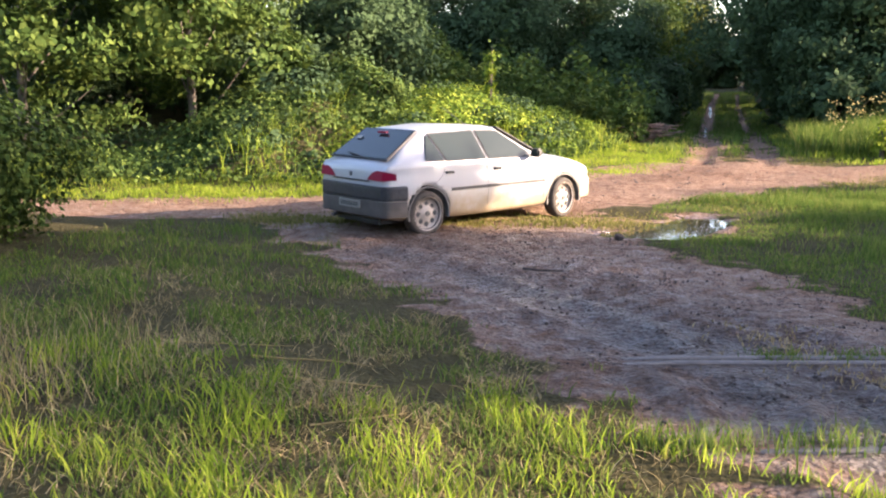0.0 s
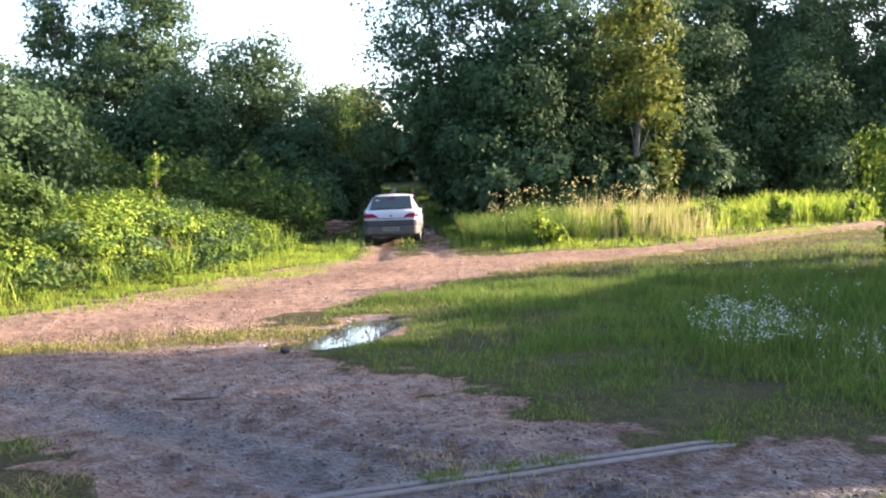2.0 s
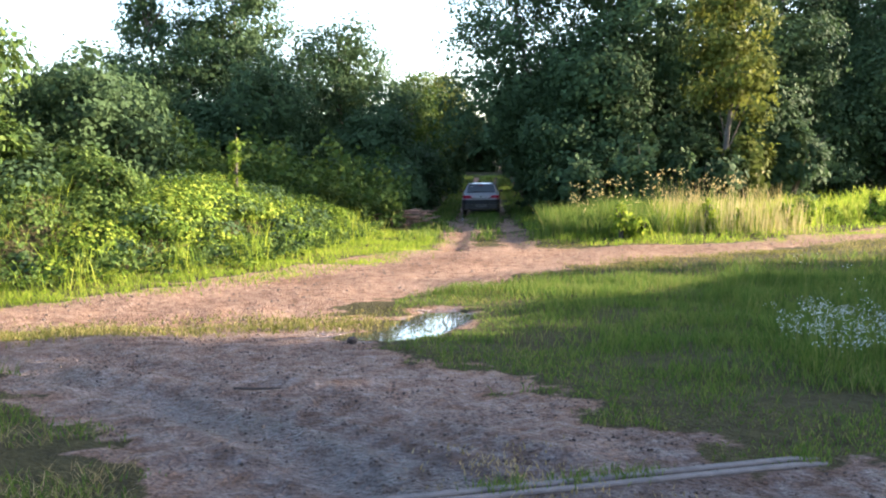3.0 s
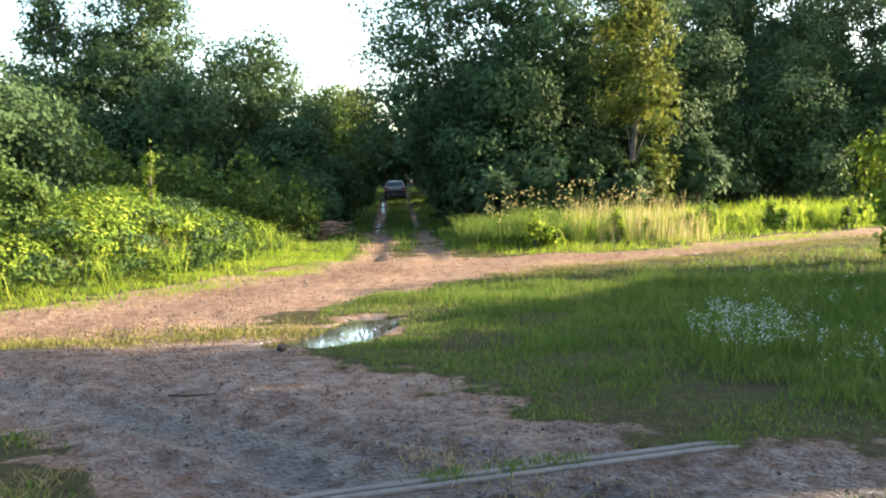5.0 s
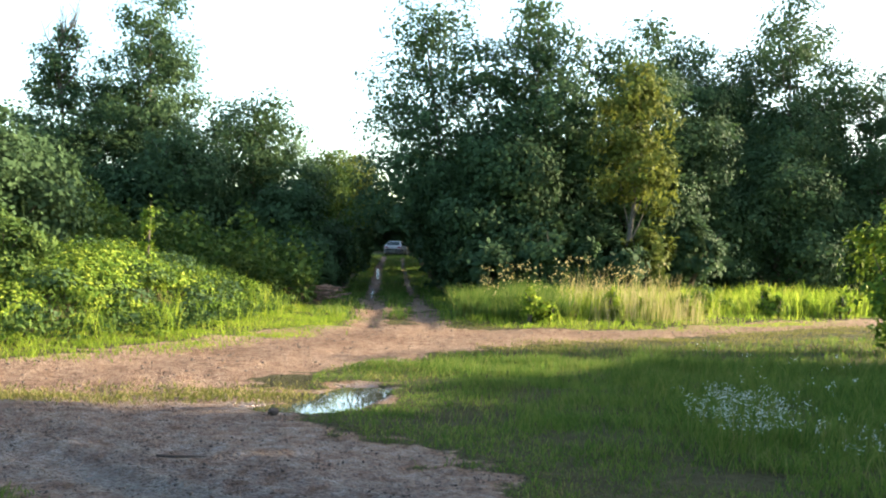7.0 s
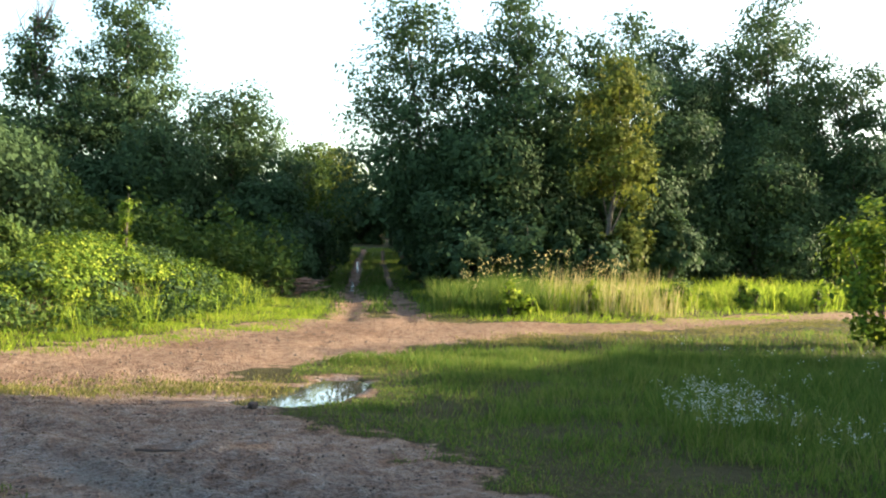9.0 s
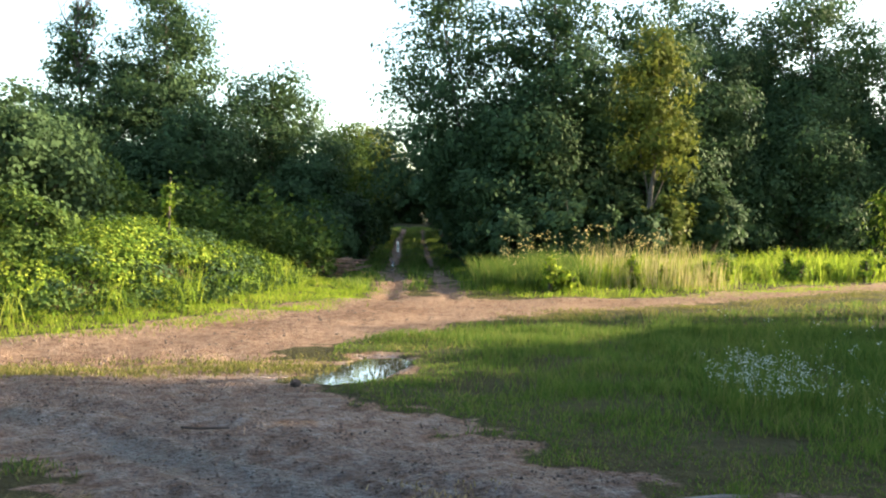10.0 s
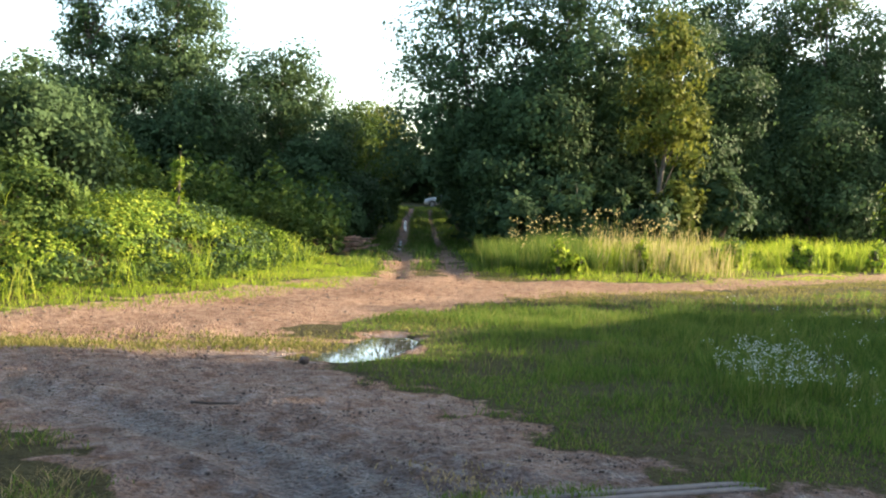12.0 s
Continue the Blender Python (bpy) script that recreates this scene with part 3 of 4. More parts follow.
grass_patch(16000, (1.3, 20, 21.5, 32), 0.22, 0.02, 26, mat=SUNLIT_GRASS, lean=0.7, keep=lambda x, y: (BANK_IN(x, y) > -0.3) & (BANK_IN(x, y) < 1.6), label="low sunlit grass along the bank's foot")
grass_patch(30000, (1.3, 16, 22, 31), 0.62, 0.022, 27, mat=SUNLIT_GRASS, lean=0.6, keep=lambda x, y: BANK_IN(x, y) > 0.8, label="tall sunlit grass on the bank",
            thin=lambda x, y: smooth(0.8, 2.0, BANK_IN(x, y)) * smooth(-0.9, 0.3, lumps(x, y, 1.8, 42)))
grass_patch(14000, (12, 34, 26, 38), 0.75, 0.035, 28, mat=SUNLIT_GRASS, lean=0.5, keep=lambda x, y: BANK_IN(x, y) > 0.5, label="tall sunlit grass farther along the bank",
            thin=lambda x, y: smooth(-0.9, 0.3, lumps(x, y, 2.2, 43)))
grass_patch(1500, (4.4, 9.5, 23.8, 27.5), 1.15, 0.014, 29, mat=SEED, lean=0.25, name="dry_grass", label="tall dry seeding grass on the bank",
            thin=lambda x, y: np.exp(-((x - 6.8) / 1.8) ** 2))
# the darker BLADE colour adds to the shade here
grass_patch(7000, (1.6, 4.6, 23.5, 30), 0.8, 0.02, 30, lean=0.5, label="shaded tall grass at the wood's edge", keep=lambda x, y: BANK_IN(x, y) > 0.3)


def flower_stalks(n, box, height, head, seed, head_mat, label, name, heads=5):
    """Upright stalks, each with a few small heads."""
    rng = np.random.RandomState(seed)
    x, y = scatter(n, *box, rng)
    z = ground_z(x, y)
    h = height * (0.5 + 0.75 * rng.rand(n))
    v, f = blade_arrays(x, y, z, h, np.full(n, 0.008 + 0.0004 * box[2]), rng, 0.15)
    thing = tagged(put(name, mesh_np(name + "_stalks", v, f), BLADE), label, "wildflowers", kind="stuff")
    k = n * heads
    i = np.repeat(np.arange(n), heads)
    c = np.stack([x[i], y[i], z[i] + h[i]], 1) + rng.normal(size=(k, 3)) * [0.07, 0.07, 0.06] * np.array(height)
    c = np.repeat(c, 3, axis=0) + rng.normal(size=(k * 3, 3)) * head * 0.3
    put("flower_heads", leaf_mesh("flower_heads", c, head, rng, 0.9, 1.1), head_mat, thing)
    return thing


flower_stalks(95, (3.0, 4.1, 8.4, 9.8), 0.46, 0.0115, 31, PETAL, "white wildflowers in the tall grass", "wildflowers", 9)
flower_stalks(16, (3.6, 4.6, 7.6, 8.8), 0.36, 0.0115, 32, PETAL, "pale wildflowers low in the grass", "wildflowers", 9)
flower_stalks(30, (4.0, 8.0, 9.5, 14.0), 0.55, 0.014, 33, PETAL, "scattered white wildflowers", "wildflowers", 4)
flower_stalks(110, (2.4, 7.4, 24.0, 26.5), 1.15, 0.045, 34, SEED, "tall pale seed heads on the sunlit bank", "seeding_weeds", 3)


# ---- creepers and brambles over the mound ----
def bramble(n, pick, size, seed, thick, mat=VINE, name="brambles", label="creepers and brambles covering the mound", lump=0.5):
    """Leaves lying on rounded heaps over the ground."""
    rng = np.random.RandomState(seed)
    x, y = pick(rng, n)
    m = -area_distance(x, y, MOUND)
    heaps = np.abs(lumps(x, y, 2.4, seed)) + 0.6 * np.abs(lumps(x, y, 1.2, seed + 1)) + 0.35 * lumps(x, y, 0.55, seed + 2)
    top = np.clip(thick * (0.1 + lump * heaps), 0.04, None)
    z = ground_z(x, y) + top * (1 - 0.5 * rng.rand(len(x)) ** 2)
    c = np.stack([x, y, z], 1) + rng.normal(size=(len(x), 3)) * 0.05
    return tagged(put(name, leaf_mesh(name, c, size, rng, 0.8, 1.35), mat), label, "undergrowth", kind="stuff")


def mound_pick(lo, hi, x0, x1, y0, y1):
    def pick(rng, n):
        x, y = scatter(n * 3, x0, x1, y0, y1, rng)
        m = -area_distance(x, y, MOUND)
        ok = (m > lo) & (m < hi)
        return x[ok][:n], y[ok][:n]
    return pick


def creeper_heaps(n_heaps, per, seed, mat, label, box_xy, lo, hi, size, grow=1.0):
    """Rounded heaps of leaves of many sizes, low at the foot and higher up the slope, with gaps between."""
    rng = np.random.RandomState(seed)
    x, y = scatter(n_heaps * 5, *box_xy, rng)
    m = -area_distance(x, y, MOUND)
    ok = (m > lo) & (m < hi)
    x, y, m = x[ok][:n_heaps], y[ok][:n_heaps], m[ok][:n_heaps]
    r = grow * (0.14 + 0.42 * rng.rand(len(x)) ** 2) * (0.3 + 0.95 * smooth(1.0, 6.0, m))
    k = rng.poisson(per * (r / 0.3) ** 1.6) + 12
    i = np.repeat(np.arange(len(x)), k)
    d = unit(rng.normal(size=(len(i), 3)))
    d[:, 2] = np.abs(d[:, 2])
    rr = (r[i] * (0.75 + 0.35 * rng.rand(len(i))))[:, None]
    c = np.stack([x[i], y[i], ground_z(x, y)[i] + 0.35 * r[i]], 1) + d * rr * [1.35, 1.35, 0.75]
    return tagged(put("creepers", leaf_mesh("creepers", c, size, rng, 0.7, 1.3, out=d), mat), label, "undergrowth", kind="stuff")


creeper_heaps(110, 150, 41, VINE, "creepers heaped over the sunlit mound", (-7.6, -1.5, 13, 28), 1.8, 8.5, 0.062, 1.6)
creeper_heaps(170, 80, 45, VINE, "low creepers on the mound's foot", (-8.2, -1.5, 13, 28), 1.0, 5.0, 0.055, 0.8)
# darker leaf colours here stand in for shaded pockets among the creepers
creeper_heaps(150, 80, 46, LEAF_MID, "brambles darkened for the shade between creepers", (-13, -1.5, 14, 30), 2.0, 9, 0.068, 1.35)
creeper_heaps(80, 70, 47, LEAF_DARK, "brambles coloured dark as shade on the mound", (-12, -4, 15, 27), 2.0, 9, 0.085, 1.4)
bramble(22000, mound_pick(1.2, 9, -14, -1.5, 13, 28), 0.07, 44, 0.25, LEAF_MID, lump=1.0)
grass_patch(9000, (-13, -2, 14, 27), 0.75, 0.018, 49, mat=SUNLIT_GRASS, lean=0.4, keep=lambda x, y: (-area_distance(x, y, MOUND) > 1.0) & (x > -9.5), label="weeds and tall grass among the creepers",
            thin=lambda x, y: smooth(0.1, 0.8, lumps(x, y, 1.5, 50)) + 0.15 * smooth(-8, -10, x))
# same creepers in shade, given the darker leaf colour for it
bramble(40000, mound_pick(0.8, 14, -24, -1.5, 27, 42), 0.13, 42, 2.1, LEAF_MID, label="shaded creepers behind the mound", lump=0.55)
bramble(9000, mound_pick(2.2, 9, -26, -9, 12, 20), 0.10, 43, 0.3, LEAF_DARK, label="brambles under the trees")


def shrub(base, r, h, n, size, seed, mat, label, name="shrub", cat="shrub"):
    """A bush: several stems and a crown of small leaves on uneven clumps."""
    rng = np.random.RandomState(seed)
    x0, y0 = base
    z0 = ground_z1(x0, y0)
    root = new(name)
    root.location = (x0, y0, z0)
    tagged(root, label, cat)
    for k in range(5):
        a, q = rng.rand() * 6.28, 0.3 + 0.6 * rng.rand()
        bm = bmesh.new()
        e = Vector((math.cos(a) * r * q, math.sin(a) * r * q, h * (0.6 + 0.3 * rng.rand())))
        tube(bm, [(0, 0, -0.1), e * 0.4 + Vector((0, 0, 0.1 * h)), e], [0.04, 0.028, 0.008], 5)
        part("stem", bm, BARK, root)
    nc = max(20, n // 60)
    d = unit(rng.normal(size=(nc, 3)))
    rad = 0.45 + 0.55 * rng.rand(nc) ** 0.5
    cc = d * rad[:, None] * [r, r, h * 0.5] + [0, 0, h * 0.5]
    cc[:, :2] *= (0.75 + 0.35 * np.sin(3 * np.arctan2(d[:, 1], d[:, 0]) + seed))[:, None]
    i = rng.randint(0, nc, n)
    c = cc[i] + rng.normal(size=(n, 3)) * 0.13 * r ** 0.5
    c[:, 2] = np.maximum(c[:, 2], 0.02)
    on = off_track(c, x0, y0)
    put("leaves", leaf_mesh("leaves", c[on], size, rng, 0.6, out=d[i][on]), mat, root)
    return root


# ---- trees ----
def tree(base, height, crown_r, seed, mat, label, n=11000, size=0.108, crown_low=0.15, trunk_r=0.16, squash=1.0, lobes=11, twigs=0, lean=(0, 0), per=30, puff=1.0):
    """A tapered, bent trunk, limbs to each lobe of the crown, and leaves in clumps round the lobes."""
    n = int(n * 2.3) if size < 0.11 and per == 30 else n
    rng = np.random.RandomState(seed)
    x0, y0 = base
    root = new("tree")
    root.location = (x0, y0, ground_z1(x0, y0))
    tagged(root, label, "tree", "trees of the wood")
    bm = bmesh.new()
    pts = [Vector((lean[0] * u + 0.25 * math.sin(3 * u + seed) * u, lean[1] * u + 0.2 * math.cos(2.3 * u + seed) * u, height * 0.88 * u - 0.15 * (u == 0)))
           for u in (0, 0.12, 0.3, 0.5, 0.72, 1.0)]
    tube(bm, pts, [trunk_r * k for k in (1.5, 1.05, 0.85, 0.6, 0.38, 0.1)], 8)
    part("trunk", bm, BARK, root, smooth_faces=True)
    cl, ch = height * crown_low, height
    cs = []
    for k in range(lobes):
        u = (k + 0.3 + 0.5 * rng.rand()) / lobes
        zc = cl + (ch - cl) * (0.08 + 0.86 * u)
        env = crown_r * (math.sin(math.pi * min(0.97, 0.22 + 0.74 * u)) ** 0.7)
        a = k * 2.4 + rng.rand() * 0.8
        q = env * (0.35 + 0.4 * rng.rand())
        t = zc / height
        cs.append((lean[0] * t + math.cos(a) * q, lean[1] * t + math.sin(a) * q * squash, zc, env * (0.42 + 0.2 * rng.rand()) + 0.25))
    for k, (x, y, z, r) in enumerate(cs):
        if abs(x0 + x) < 2.0 and 20 < y0 + y < 90 and z < 5:
            continue
        u = max(0.1, min(0.9, (z - 0.25 * r - 0.12 * height) / (0.88 * height)))
        j = u * 5
        s = pts[int(j)].lerp(pts[int(j) + 1], j - int(j))
        e = Vector((x, y, z))
        bm = bmesh.new()
        tube(bm, [s, s.lerp(e, 0.5) + Vector((0, 0, -0.08 * r)), e], [trunk_r * 0.42 * (1.1 - u), trunk_r * 0.28 * (1.1 - u), 0.015], 5)
        part("limb", bm, BARK, root)
    w = np.array([c[3] ** 2 for c in cs])
    nl = rng.multinomial(n, w / w.sum())
    allc, outs = [], []
    for (x, y, z, r), m in zip(cs, nl):
        k = max(6, m // per)
        d = unit(rng.normal(size=(k, 3)))
        cc = d * (r * (0.5 + 0.55 * rng.rand(k) ** 0.6))[:, None] * [1, 1, 0.85] + [x, y, z]
        cc[:, 2] -= 0.15 * r * rng.rand(k)
        j = rng.randint(0, k, m)
        outs.append(d[j])
        allc.append(cc[j] + rng.normal(size=(m, 3)) * np.array([0.27, 0.27, 0.17]) * puff * np.array(0.55 + 0.16 * crown_r))
    c = np.concatenate(allc)
    c[:, 2] = np.maximum(c[:, 2], 0.1)
    on = off_track(c, x0, y0)
    put("crown", leaf_mesh("crown", c[on], size, rng, 0.5, out=np.concatenate(outs)[on]), mat, root)
    for k in range(twigs):
        a = rng.rand() * 6.28
        s = pts[-2].lerp(pts[-1], rng.rand())
        e = s + Vector((math.cos(a) * 0.9, math.sin(a) * 0.6, 1.2 + 1.6 * rng.rand()))
        bm = bmesh.new()
        tube(bm, [s, s.lerp(e, 0.5) + Vector((math.cos(a) * 0.15, 0, 0.1)), e], [0.05, 0.03, 0.01], 4)
        for q in range(3):
            s2 = s.lerp(e, 0.4 + 0.18 * q)
            tube(bm, [s2, s2 + Vector((0.35 * math.cos(a + 1.5 * q), 0.3 * math.sin(a + 1.5 * q), 0.5))], [0.02, 0.008], 4)
        part("bare_branch", bm, BARK, root)
    return root


DK = "dark leafy tree in the shaded wood"
# left wood behind the mound
tree((-15.0, 42), 11.2, 2.1, 51, LEAF_DARK, "slim tree with bare branches above its leaves", n=6000, lobes=9, twigs=14, crown_low=0.1)
tree((-11.0, 42), 13.6, 3.0, 52, LEAF_DARK, "tall dark tree standing over the wood", n=14000, lobes=14, crown_low=0.05)
tree((-6.3, 42), 8.6, 3.0, 53, LEAF_DARK, "round dark tree beside the sky gap", n=13000, crown_low=0.02)
tree((-3.6, 48), 7.2, 2.2, 54, LEAF_MID, "lighter small tree at the track's end", n=7000, crown_low=0.02)
tree((-2.8, 56), 7.4, 2.2, 55, LEAF_SUNLIT, "small tree with the sun's yellow in its leaf colour", n=5000, crown_low=0.45)
tree((-8.8, 38), 6.0, 2.8, 56, LEAF_DARK, DK, n=9000, crown_low=0.0)
tree((-13.4, 39), 6.6, 3.0, 57, LEAF_DARK, DK, n=9000, crown_low=0.0)
tree((-19.0, 41), 6.8, 3.0, 58, LEAF_DARK, DK, n=9000, crown_low=0.05)
tree((-4.4, 37.5), 4.4, 2.0, 59, LEAF_DARK, "low dark tree over the creepers", n=7000, crown_low=0.0)
tree((-24, 40), 6.5, 3.2, 60, LEAF_DARK, DK, n=7000)
# near left tree over the lane
tree((-13.4, 20.3), 8.8, 2.9, 61, LEAF_MID, "broad sunlit tree hanging over the lane", n=17000, size=0.105, per=130, puff=1.0, crown_low=0.14, trunk_r=0.1)
tree((-16.4, 17.6), 8.2, 3.2, 62, LEAF_MID, "sunlit tree beside the lane", n=16000, size=0.105, per=130, puff=1.0, crown_low=0.08, trunk_r=0.1)
tree((-17.5, 24), 7.5, 3.2, 63, LEAF_DARK, DK, n=9000, crown_low=0.05)
tree((-21, 29), 8, 3.2, 64, LEAF_DARK, DK, n=8000, crown_low=0.05)
tree((-12.5, 29), 4.6, 2.4, 65, LEAF_DARK, DK, n=7000, crown_low=0.0)
# added understory; its dark leaves stand in for deep shade behind the trees
tree((-15.5, 25.5), 6.0, 2.8, 66, LEAF_DARK, DK, n=8000, crown_low=0.0)
tree((-11.3, 26.5), 4.2, 2.2, 67, LEAF_DARK, DK, n=6500, crown_low=0.0)
tree((-19.5, 22), 6.5, 3.0, 68, LEAF_DARK, DK, n=7000, crown_low=0.0)
# right wood
tree((2.5, 37.6), 12.6, 3.9, 71, LEAF_DARK, "tall loose tree beside the track", n=13000, lobes=14, crown_low=0.02, lean=(-1.3, 0))
tree((5.6, 36), 12.3, 3.4, 72, LEAF_DARK, DK, n=13000, lobes=13, crown_low=0.02)
tree((4.0, 34), 7.0, 2.5, 73, LEAF_DARK, DK, n=10000, crown_low=0.0)
tree((9.5, 36.5), 11.6, 3.2, 74, LEAF_DARK, DK, n=12000, crown_low=0.02)
tree((7.9, 31.2), 8.4, 1.25, 75, LEAF_SUNLIT, "slender tree with sunlight put into its leaf colour", n=4800, size=0.12, lobes=10, crown_low=0.36, trunk_r=0.1, lean=(0.5, 0))
tree((13.5, 43), 12.8, 3.6, 76, LEAF_DARK, DK, n=16000, crown_low=0.02)
tree((18.8, 43), 15.4, 3.6, 77, LEAF_DARK, "tallest tree of the wood with an open top", n=17000, lobes=16, crown_low=0.02)
tree((24.0, 45), 12.0, 3.6, 78, LEAF_DARK, DK, n=14000, crown_low=0.02)
tree((12.0, 37.5), 6.5, 2.6, 79, LEAF_DARK, DK, n=9000, crown_low=0.0)
tree((16.2, 45), 12.6, 3.2, 84, LEAF_DARK, DK, n=13000, crown_low=0.02)
tree((21.6, 46), 12.0, 3.2, 85, LEAF_DARK, DK, n=11000, crown_low=0.02)
tree((16.5, 38.5), 7.0, 3.0, 80, LEAF_DARK, DK, n=10000, crown_low=0.0)
tree((21.5, 40), 7.5, 3.0, 81, LEAF_DARK, DK, n=9000, crown_low=0.0)
# three tall trees out of view, added to keep low sun off the wood
tree((28, 42.5), 15.0, 3.6, 82, LEAF_DARK, DK, n=10000, size=0.16, crown_low=0.0)
tree((31, 47), 15.5, 3.8, 86, LEAF_DARK, DK, n=8000, size=0.2, crown_low=0.0)
tree((34, 43.5), 16, 4.0, 83, LEAF_DARK, DK, n=8000, size=0.22, crown_low=0.0)
# both sides of the far track
for k, (sx, yy, hh) in enumerate(((-3.2, 60, 5), (-3.4, 67, 5.5), (-3.6, 75, 6), (3.6, 44, 6), (3.8, 51, 6.5), (4.0, 59, 7), (4.1, 67, 7.5), (4.4, 75, 7.5))):
    tree((sx, yy), hh + 0.8, 3.0, 90 + k, LEAF_DARK, "dark tree beside the far track", n=6000, size=0.24, crown_low=0.0)
# those farthest right are raised to block low sun from the rest
for k, xx in enumerate((-9, -5, -1.5, 2.0, 6, 11, 17)):
    tree((xx, 97 + 3 * math.sin(k)), 13.0 if xx > 10 else 8.5 if xx > 0 else 6.0, 3.2, 110 + k, LEAF_DARK, "distant tree closing the track", n=4000, size=0.36, crown_low=0.0)
# second row behind the first, added to keep the track in shade
for k, (xx, yy) in enumerate(((8.5, 48), (8.5, 55), (8.8, 62), (9, 70), (9.5, 78), (7.5, 85))):
    tree((xx, yy), 9.0, 3.4, 180 + k, LEAF_DARK, "added tree that shades the far track", n=4500, size=0.32, crown_low=0.0)
# two more added trees that block the sun at the track's end
for k, (xx, yy) in enumerate(((16.5, 89.5), (20.5, 91.5))):
    tree((xx, yy), 10.0, 3.2, 190 + k, LEAF_DARK, "added tree that shades the far track's turn", n=4500, size=0.32, crown_low=0.0)
# row along the crossing's sunny side, unseen but for the green bush; added to shade the foreground
shrub((10.5, 18.3), 1.3, 3.1, 4200, 0.085, 121, VINE, "green bush at the edge of the meadow", "bush", "bush")
for k, (xx, yy, hh, rr) in enumerate(((13.6, 15.6, 3.6, 1.4), (14.5, 13.0, 8.4, 2.2), (14.5, 9.9, 8.2, 2.0))):
    tree((xx, yy), hh, rr, 125 + k, LEAF_MID, "unseen leafy tree shading the old crossing", n=12000, size=0.2, crown_low=0.0)
# sparse unseen tree and low bush, added to break up the foreground sun
tree((15.5, 6.0), 8.0, 1.8, 129, LEAF_MID, "unseen airy tree added to dapple the verge", n=750, size=0.2, crown_low=0.0)
shrub((13.2, 6.4), 1.3, 3.2, 3000, 0.16, 130, LEAF_MID, "unseen bush added to shade the crossing", "bush", "bush")

shrub((-8.4, 7.4), 1.3, 1.7, 12000, 0.05, 131, LEAF_MID, "dense bramble bush at the verge", "bush", "bush")
shrub((-9.8, 8.5), 1.1, 1.4, 7000, 0.055, 132, LEAF_MID, "dense bramble bush beside the lane", "bush", "bush")
shrub((-6.15, 23.0), 0.15, 2.55, 700, 0.06, 133, VINE, "creeper climbing a thin dead stalk", "creeper", "plant")
# darker leaves than VINE: weak light on this side is in the colour
shrub((-8.6, 20.5), 1.1, 1.2, 5500, 0.08, 134, LEAF_MID, "bush on the mound, darkened for shade", "bush", "bush")
shrub((-10.3, 22.6), 1.4, 1.4, 6500, 0.085, 135, LEAF_MID, "bush on top of the mound, darkened for shade", "bush", "bush")
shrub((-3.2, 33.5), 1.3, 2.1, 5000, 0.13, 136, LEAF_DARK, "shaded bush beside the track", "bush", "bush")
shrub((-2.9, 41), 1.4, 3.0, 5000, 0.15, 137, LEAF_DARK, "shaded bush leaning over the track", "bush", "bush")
# two bushes added as dark backing for the shade below the trees
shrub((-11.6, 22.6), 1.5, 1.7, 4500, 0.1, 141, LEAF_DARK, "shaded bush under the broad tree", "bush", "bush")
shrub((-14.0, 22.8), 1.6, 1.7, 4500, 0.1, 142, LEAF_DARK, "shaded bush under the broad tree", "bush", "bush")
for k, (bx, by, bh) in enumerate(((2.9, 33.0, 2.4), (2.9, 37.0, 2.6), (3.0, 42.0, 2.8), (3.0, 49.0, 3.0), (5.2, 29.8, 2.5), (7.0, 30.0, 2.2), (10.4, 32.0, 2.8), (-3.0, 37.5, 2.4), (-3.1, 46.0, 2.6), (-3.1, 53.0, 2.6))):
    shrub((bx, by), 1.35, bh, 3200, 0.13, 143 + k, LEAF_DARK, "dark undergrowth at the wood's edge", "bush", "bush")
shrub((3.0, 29.5), 1.3, 2.0, 4500, 0.12, 138, LEAF_DARK, "shaded bush at the wood's edge", "bush", "bush")
shrub((8.6, 30.5), 0.9, 2.6, 3000, 0.12, 139, LEAF_SUNLIT, "half-lit bush below the slender tree, sun in its colour", "bush", "bush")

# unseen trees added behind and beside the camera to hold back sky light
for k, (xx, yy, hh) in enumerate(((-11, -13, 9), (-5, -15, 10), (1, -14, 9), (7, -16, 10), (-16, -7, 9), (-19, 0, 9), (-24, 7, 8), (14, -19, 10))):
    tree((xx, yy), hh, 3.4, 150 + k, LEAF_MID, "unseen tree behind the crossing, added to cut sky light", n=3500, size=0.36, crown_low=0.0)

rw = np.random.RandomState(170)
for k in range(24):
    u = rw.rand()
    wx = 3.0 + 15.5 * u
    wy = float(np.interp(wx, [3.1, 6.9, 12.3, 25], [21.9, 23.1, 27.0, 33])) + 0.5 + 2.0 * rw.rand()
    shrub((wx, wy), 0.12 + 0.2 * rw.rand(), 0.4 + 0.6 * rw.rand() ** 2, 320, 0.07, 171 + k, (SUNLIT_GRASS, VINE)[k % 2], "leafy sunlit weed on the grassy bank", "weed", "weed")


def far_woods():
    rng = np.random.RandomState(140)
    n = 26000
    a = np.radians(rng.rand(n) * 360)
    r = 70 + rng.rand(n) * 25
    x, y = r * np.cos(a), 25 + r * np.sin(a)
    keep = ~((abs(x) < 6) & (y > 60)) | (y > 104)
    x, y = x[keep], y[keep]
    h = (7.0 + 2.0 * lumps(x, y, 14, 6)) * np.where((x < 2) & (y > 40), 0.7, np.where(y > 40, 1.35, 1.0))
    c = np.stack([x, y, ground_z(x, y) + h * rng.rand(len(x)) ** 0.8], 1)
